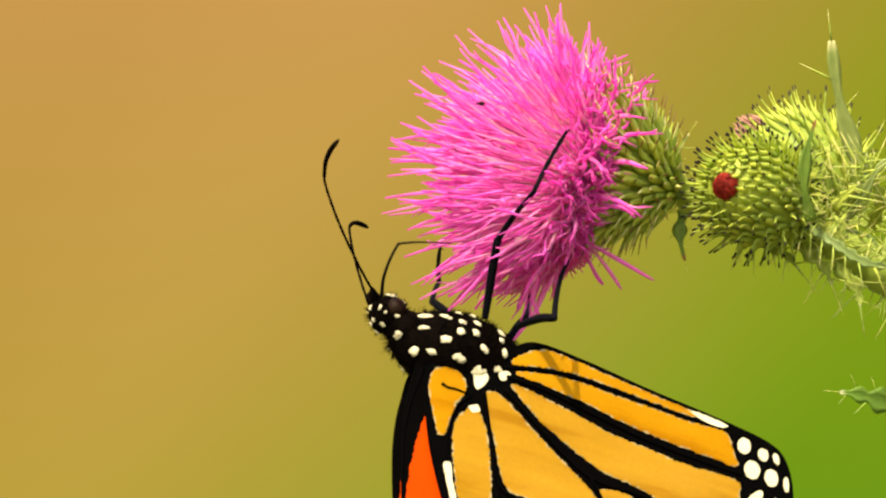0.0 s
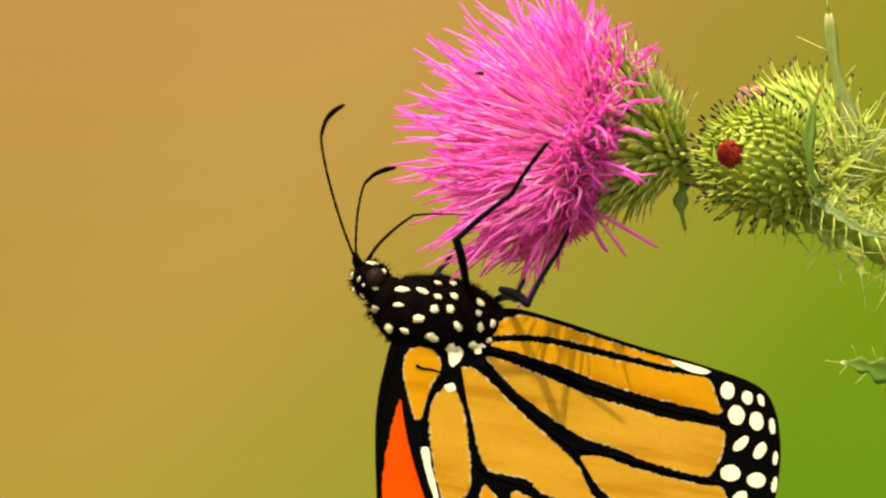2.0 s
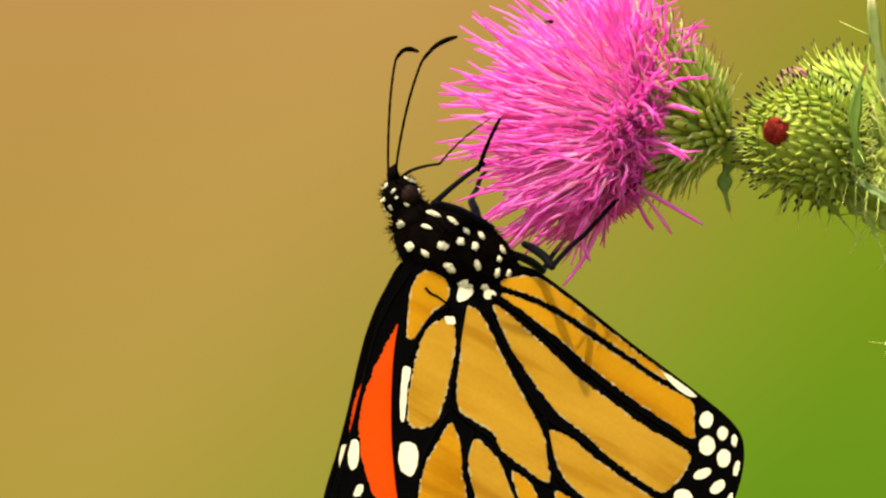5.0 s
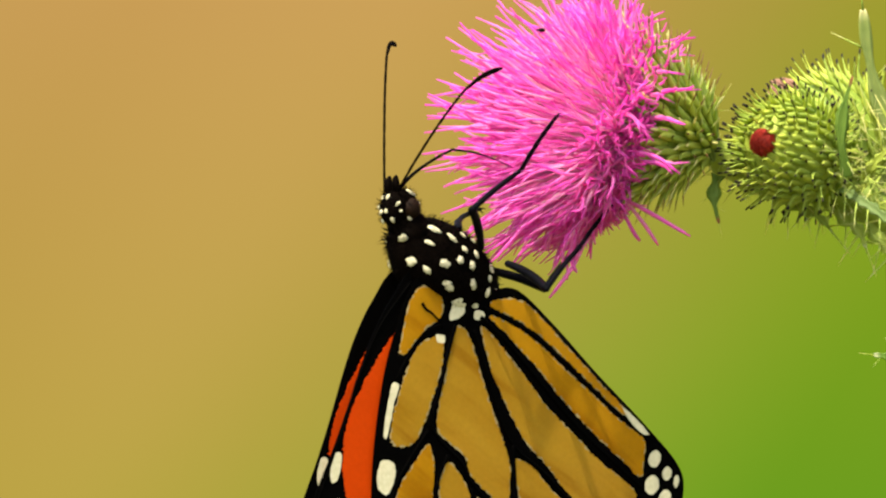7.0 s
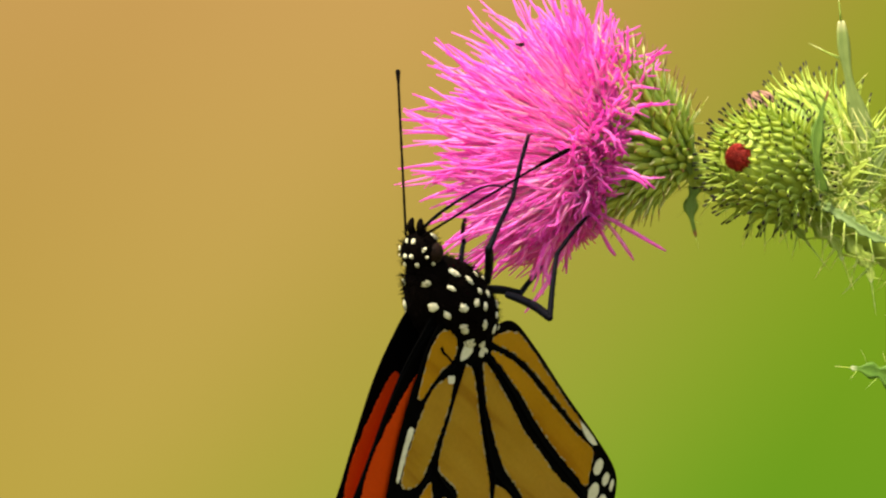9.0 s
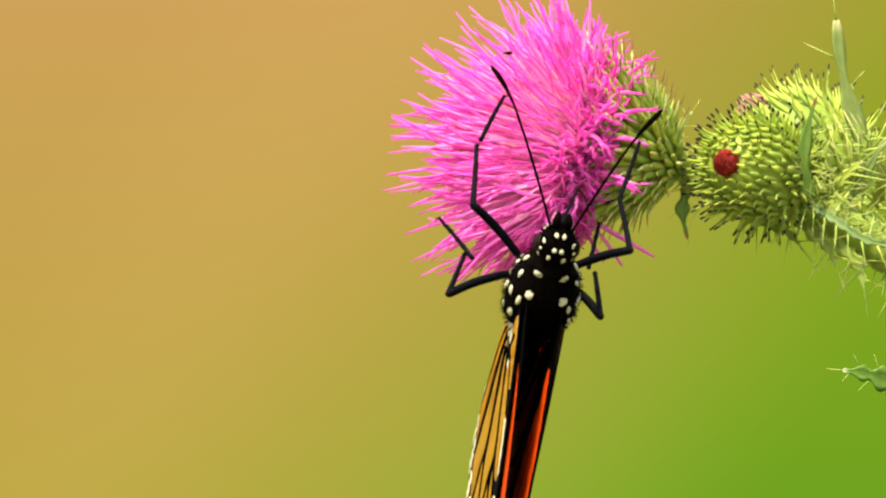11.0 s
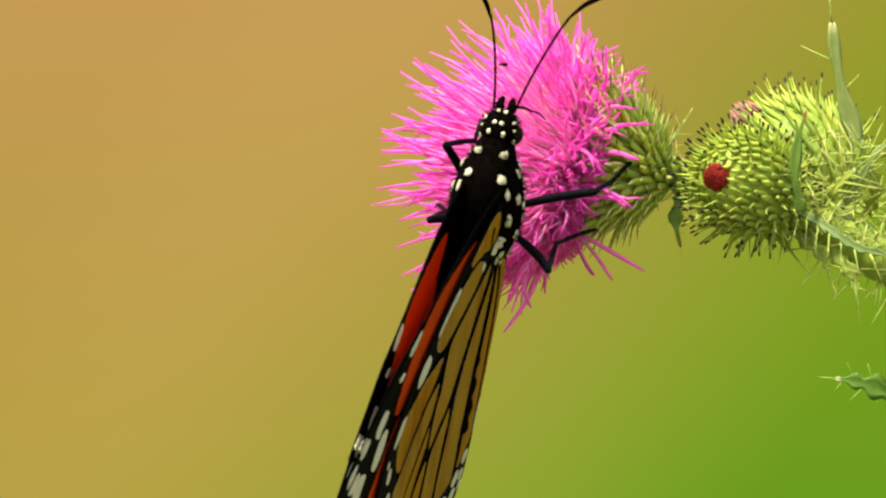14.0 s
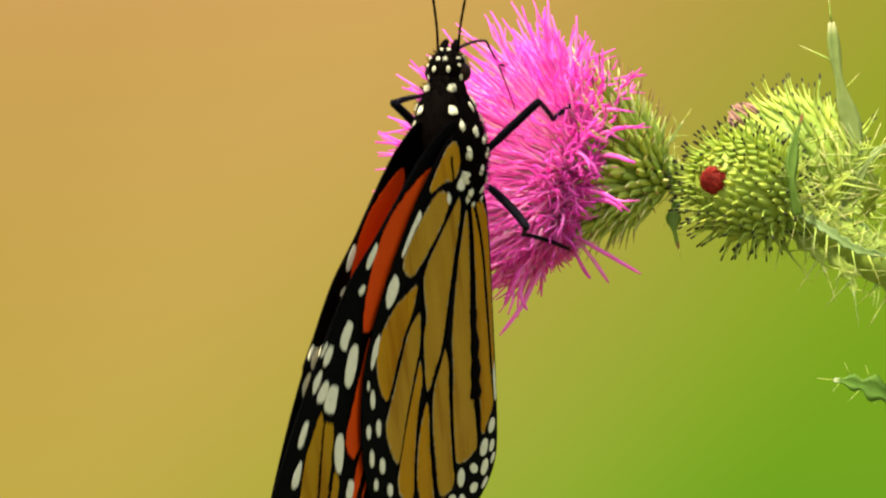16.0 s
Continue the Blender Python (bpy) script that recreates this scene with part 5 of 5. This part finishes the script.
LEG_HIND_LEFT = [
    (0, -5.5, 4.2, -10.2, -6.4, 7.9, -15.1, -5.0, 2.3, -12.5), (0.5, -3.9, 4.4, -10.6, -4.2, 8.3, -15.3, -3.8, 2.5, -12.6), (1, -4.8, 6.0, -9.5, -5.7, 10.3, -13.9, -4.8, 4.2, -12.0),
    (1.5, -4.7, 8.1, -7.2, -5.3, 13.4, -10.3, -4.9, 7.0, -10.0), (2, -5.0, 8.5, -5.8, -5.4, 14.0, -8.6, -5.3, 7.6, -8.8), (2.5, -5.1, 8.5, -5.8, -5.4, 14.0, -8.6, -6.8, 8.0, -10.4),
    (3.5, -4.8, 8.5, -6.1, -4.7, 13.0, -10.3, -6.5, 7.6, -13.3), (6, -9.7, 3.8, -6.0, -12.1, 6.3, -11.1, -14.3, 7.6, -17.0), (7, -9.8, 0.9, -6.0, -12.2, 2.9, -11.4, -14.4, 3.8, -17.3),
    (8, -9.1, 1.8, -7.7, -13.0, 3.2, -12.4, -15.9, 4.0, -18.1), (9, -9.6, 1.4, -6.9, -13.5, 2.7, -11.4, -17.1, 3.3, -16.7), (11.5, 0.1, 6.3, 0.5, -3.2, 5.1, -4.6, -6.1, 8.6, -9.1),
    (12, 0.3, 5.6, 0.9, -3.7, 4.6, -3.7, -6.9, 8.3, -7.8), (12.5, 0.6, 4.9, 1.1, -2.2, 3.9, -4.3, -5.8, 6.9, -8.7), (13, 0.5, 4.8, 1.2, -2.5, 3.9, -4.1, -5.3, 6.8, -9.1),
    (13.5, 0.4, 4.8, 1.3, -2.5, 4.0, -4.2, -5.5, 6.9, -9.0), (14, 0.2, 4.2, 1.7, -2.4, 4.1, -3.9, -5.4, 6.0, -9.3), (14.5, 1.1, 2.1, 1.5, -2.2, 2.8, -3.7, -5.4, 5.5, -8.5),
    (15, 0.8, 2.4, 1.7, -1.7, 3.2, -3.9, -4.3, 5.8, -9.1), (16, 0.1, 2.5, 2.2, -1.3, 2.6, -3.9, -2.5, 4.0, -10.0)]
# bend and end of the tongue
TONGUE = [
    (0, 9.5, -7.1, -4.8, 4.4, -5.1, -8.1), (0.5, 6.6, -6.9, -3.7, 4.4, -4.8, -9.3), (1, 6.6, -6.4, -6.7, 2.7, -11.4, -5.5), (1.5, 4.9, -5.8, -6.4, 1.8, -11.4, -5.9),
    (2, 5.6, -5.4, -7.9, 1.1, -9.9, -8.0), (2.5, 3.4, -4.0, -7.2, 1.2, -9.9, -8.1), (3, 6.6, -5.4, -8.5, 2.3, -10.2, -8.5), (3.5, 4.2, -5.5, -5.6, 1.5, -11.3, -5.9),
    (6, 9.3, -7.1, -3.7, 4.9, -5.7, -8.1), (6.5, 6.9, -6.7, -6.3, 2.1, -3.6, -9.3), (7, 9.6, -6.7, -6.6, 3.6, -7.0, -8.8), (7.5, 8.2, -7.1, -5.3, 3.4, -5.0, -9.0),
    (8, 11.4, -5.8, -7.4, 5.7, -4.2, -9.8), (8.5, 10.5, -6.3, -7.2, 4.6, -4.9, -9.3), (9, 10.6, -6.0, -7.6, 4.8, -5.2, -10.3), (11.5, 3.5, -0.2, -9.3, -2.5, -2.2, -9.8),
    (12, 4.1, 0.3, -9.8, -1.9, -1.1, -11.6), (12.5, 4.6, -0.9, -10.1, -1.2, -1.8, -12.7), (13, 4.7, -0.6, -10.2, -0.1, -2.2, -14.2), (13.5, 4.9, -0.3, -10.3, 0.2, -1.8, -14.5),
    (14, 5.2, -1.0, -10.5, 1.1, -1.7, -15.4), (14.5, 6.6, -0.3, -11.1, 0.7, -0.5, -13.4), (15, 6.9, -0.2, -11.2, 1.3, -0.5, -14.3), (15.5, 7.2, -0.2, -11.3, 1.7, -0.9, -14.4),
    (16, 7.5, -0.8, -11.3, 1.6, -3.1, -10.1)]
ANTENNA_RIGHT = [
    (0, 0.51, -0.81, -0.28), (0.5, 0.40, -0.86, -0.31), (1, 0.13, -0.89, -0.44), (1.5, 0.00, -0.78, -0.62),
    (2, 0.26, -0.70, -0.67), (2.5, 0.32, -0.64, -0.69), (3, 0.17, -0.65, -0.74), (3.5, 0.19, -0.76, -0.63),
    (6, 0.22, -0.82, -0.52), (6.5, 0.30, -0.81, -0.50), (7, 0.26, -0.84, -0.47), (7.5, 0.31, -0.83, -0.47),
    (8.5, 0.19, -0.88, -0.44), (9, 0.22, -0.87, -0.45), (11.5, 0.92, -0.18, -0.34), (12, 0.91, -0.25, -0.32),
    (12.5, 0.90, -0.40, -0.16), (13, 0.92, -0.39, 0.04), (13.5, 0.91, -0.41, 0.05), (14, 0.89, -0.43, 0.14),
    (14.5, 0.85, -0.48, -0.23), (15, 0.86, -0.51, 0.06), (15.5, 0.81, -0.58, 0.02), (16, 0.74, -0.51, 0.43)]
ANTENNA_LEFT = [
    (0, -0.02, 0.45, -0.89), (0.5, 0.10, 0.43, -0.89), (1, 0.05, 0.42, -0.90), (1.5, 0.02, 0.69, -0.73),
    (2, -0.08, 0.66, -0.75), (2.5, 0.20, 0.71, -0.67), (3, 0.34, 0.68, -0.64), (3.5, 0.23, 0.49, -0.84),
    (6, 0.11, 0.43, -0.90), (6.5, 0.13, 0.43, -0.89), (7, 0.09, 0.35, -0.93), (7.5, 0.13, 0.36, -0.93),
    (8, 0.06, 0.42, -0.90), (8.5, -0.00, 0.38, -0.92), (9, -0.01, 0.40, -0.92), (11.5, 0.81, 0.47, -0.36),
    (12, 0.86, 0.44, -0.26), (12.5, 0.95, 0.30, -0.06), (13, 0.94, 0.31, 0.11), (13.5, 0.94, 0.27, 0.20),
    (14, 0.93, 0.10, 0.35), (14.5, 1.00, -0.01, 0.09), (15, 0.91, -0.09, 0.40), (15.5, 0.94, -0.15, 0.31),
    (16, 0.83, -0.08, 0.55)]


def closing(rows):
    """Rows that last to the clip's end."""
    return rows if rows[-1][0] >= 16 else rows + [(16, rows[-1][1])]


def motions():
    walk(thistle, closing([(t, pose(x * MM, 0, AXIS + z * MM)) for t, x, z in SWAY]))
    for ob, sign in ((flower_head, 1), (red_bud, 1), (dagger_leaf, 1), (upright_leaf, -1)):
        rest = ob.matrix_basis.copy()
        walk(ob, closing([(t, Matrix.Translation((sign * x * MM, 0, sign * z * MM)) @ rest) for t, x, z in BEND]))
    walk(butterfly, closing([(t, pose(x * MM, y * MM, AXIS + z * MM, a, b, c)) for t, x, y, z, a, b, c in BODY]))
    walk(insect, [(t, pose(x * MM, -9.6 * MM, AXIS + z * MM, 80, 0, 25)) for t, x, z in INSECT])
    for (name, side), ob in wings.items():
        hinge = HINGE[side] * FLY
        rows = []
        for t, a, b, c in WING[side]:
            if name == "forewing":
                b += float(np.interp(t, [r[0] for r in SWING], [r[1] for r in SWING]))
            w = Vector((radians(a), radians(b), radians(c)))
            rows.append((t, Matrix.Translation(hinge) @ (Matrix.Rotation(w.length, 4, w) if w.length > 1e-6 else Matrix.Identity(4))))
        walk(ob, closing(rows))
    for side, rows in ((-1, ANTENNA_RIGHT), (1, ANTENNA_LEFT)):
        root = Vector((9.2, side * 0.9, -3.4)) * FLY
        walk(antennae[side], closing([(t, Matrix.Translation(root) @ frame_at((x, y, z), Vector((-0.4, side * 0.55, -0.75))).to_4x4()) for t, x, y, z in rows]))
    for name, rows in (("mid_right", LEG_MID_RIGHT), ("hind_right", LEG_HIND_RIGHT), ("mid_left", LEG_MID_LEFT), ("hind_left", LEG_HIND_LEFT)):
        femur, tibia, tarsus, hip = legs[name]
        upper, lower, feet = [], [], []
        for t, *c in rows:
            knee, heel, foot = Vector(c[0:3]), Vector(c[3:6]), Vector(c[6:9])
            f1 = frame_at(knee - hip, Vector((0, 0, 1)))
            m1 = f1.to_4x4()
            m1.translation = hip * FLY
            upper.append((t, m1))
            for out, a, b in ((lower, knee, heel), (feet, heel, foot)):
                m = (f1.transposed() @ frame_at(b - a, Vector((1, 0, 0)))).to_4x4()
                m.translation = f1.transposed() @ (a - hip) * FLY
                out.append((t, m))
        walk(femur, closing(upper))
        walk(tibia, closing(lower))
        walk(tarsus, closing(feet))
    first, last = [], []
    for t, *c in TONGUE:
        bend, end, root = Vector(c[0:3]), Vector(c[3:6]), Vector(MOUTH)
        f1 = frame_at(bend - root, Vector((1, 0, 0)))
        m1 = f1.to_4x4()
        m1.translation = root * FLY
        m2 = (f1.transposed() @ frame_at(end - bend, Vector((1, 0, 0)))).to_4x4()
        m2.translation = Vector((TONGUE_BASE, 0, 0)) * FLY
        first.append((t, m1))
        last.append((t, m2))
    walk(tongue[0], closing(first))
    walk(tongue[1], closing(last))


motions()
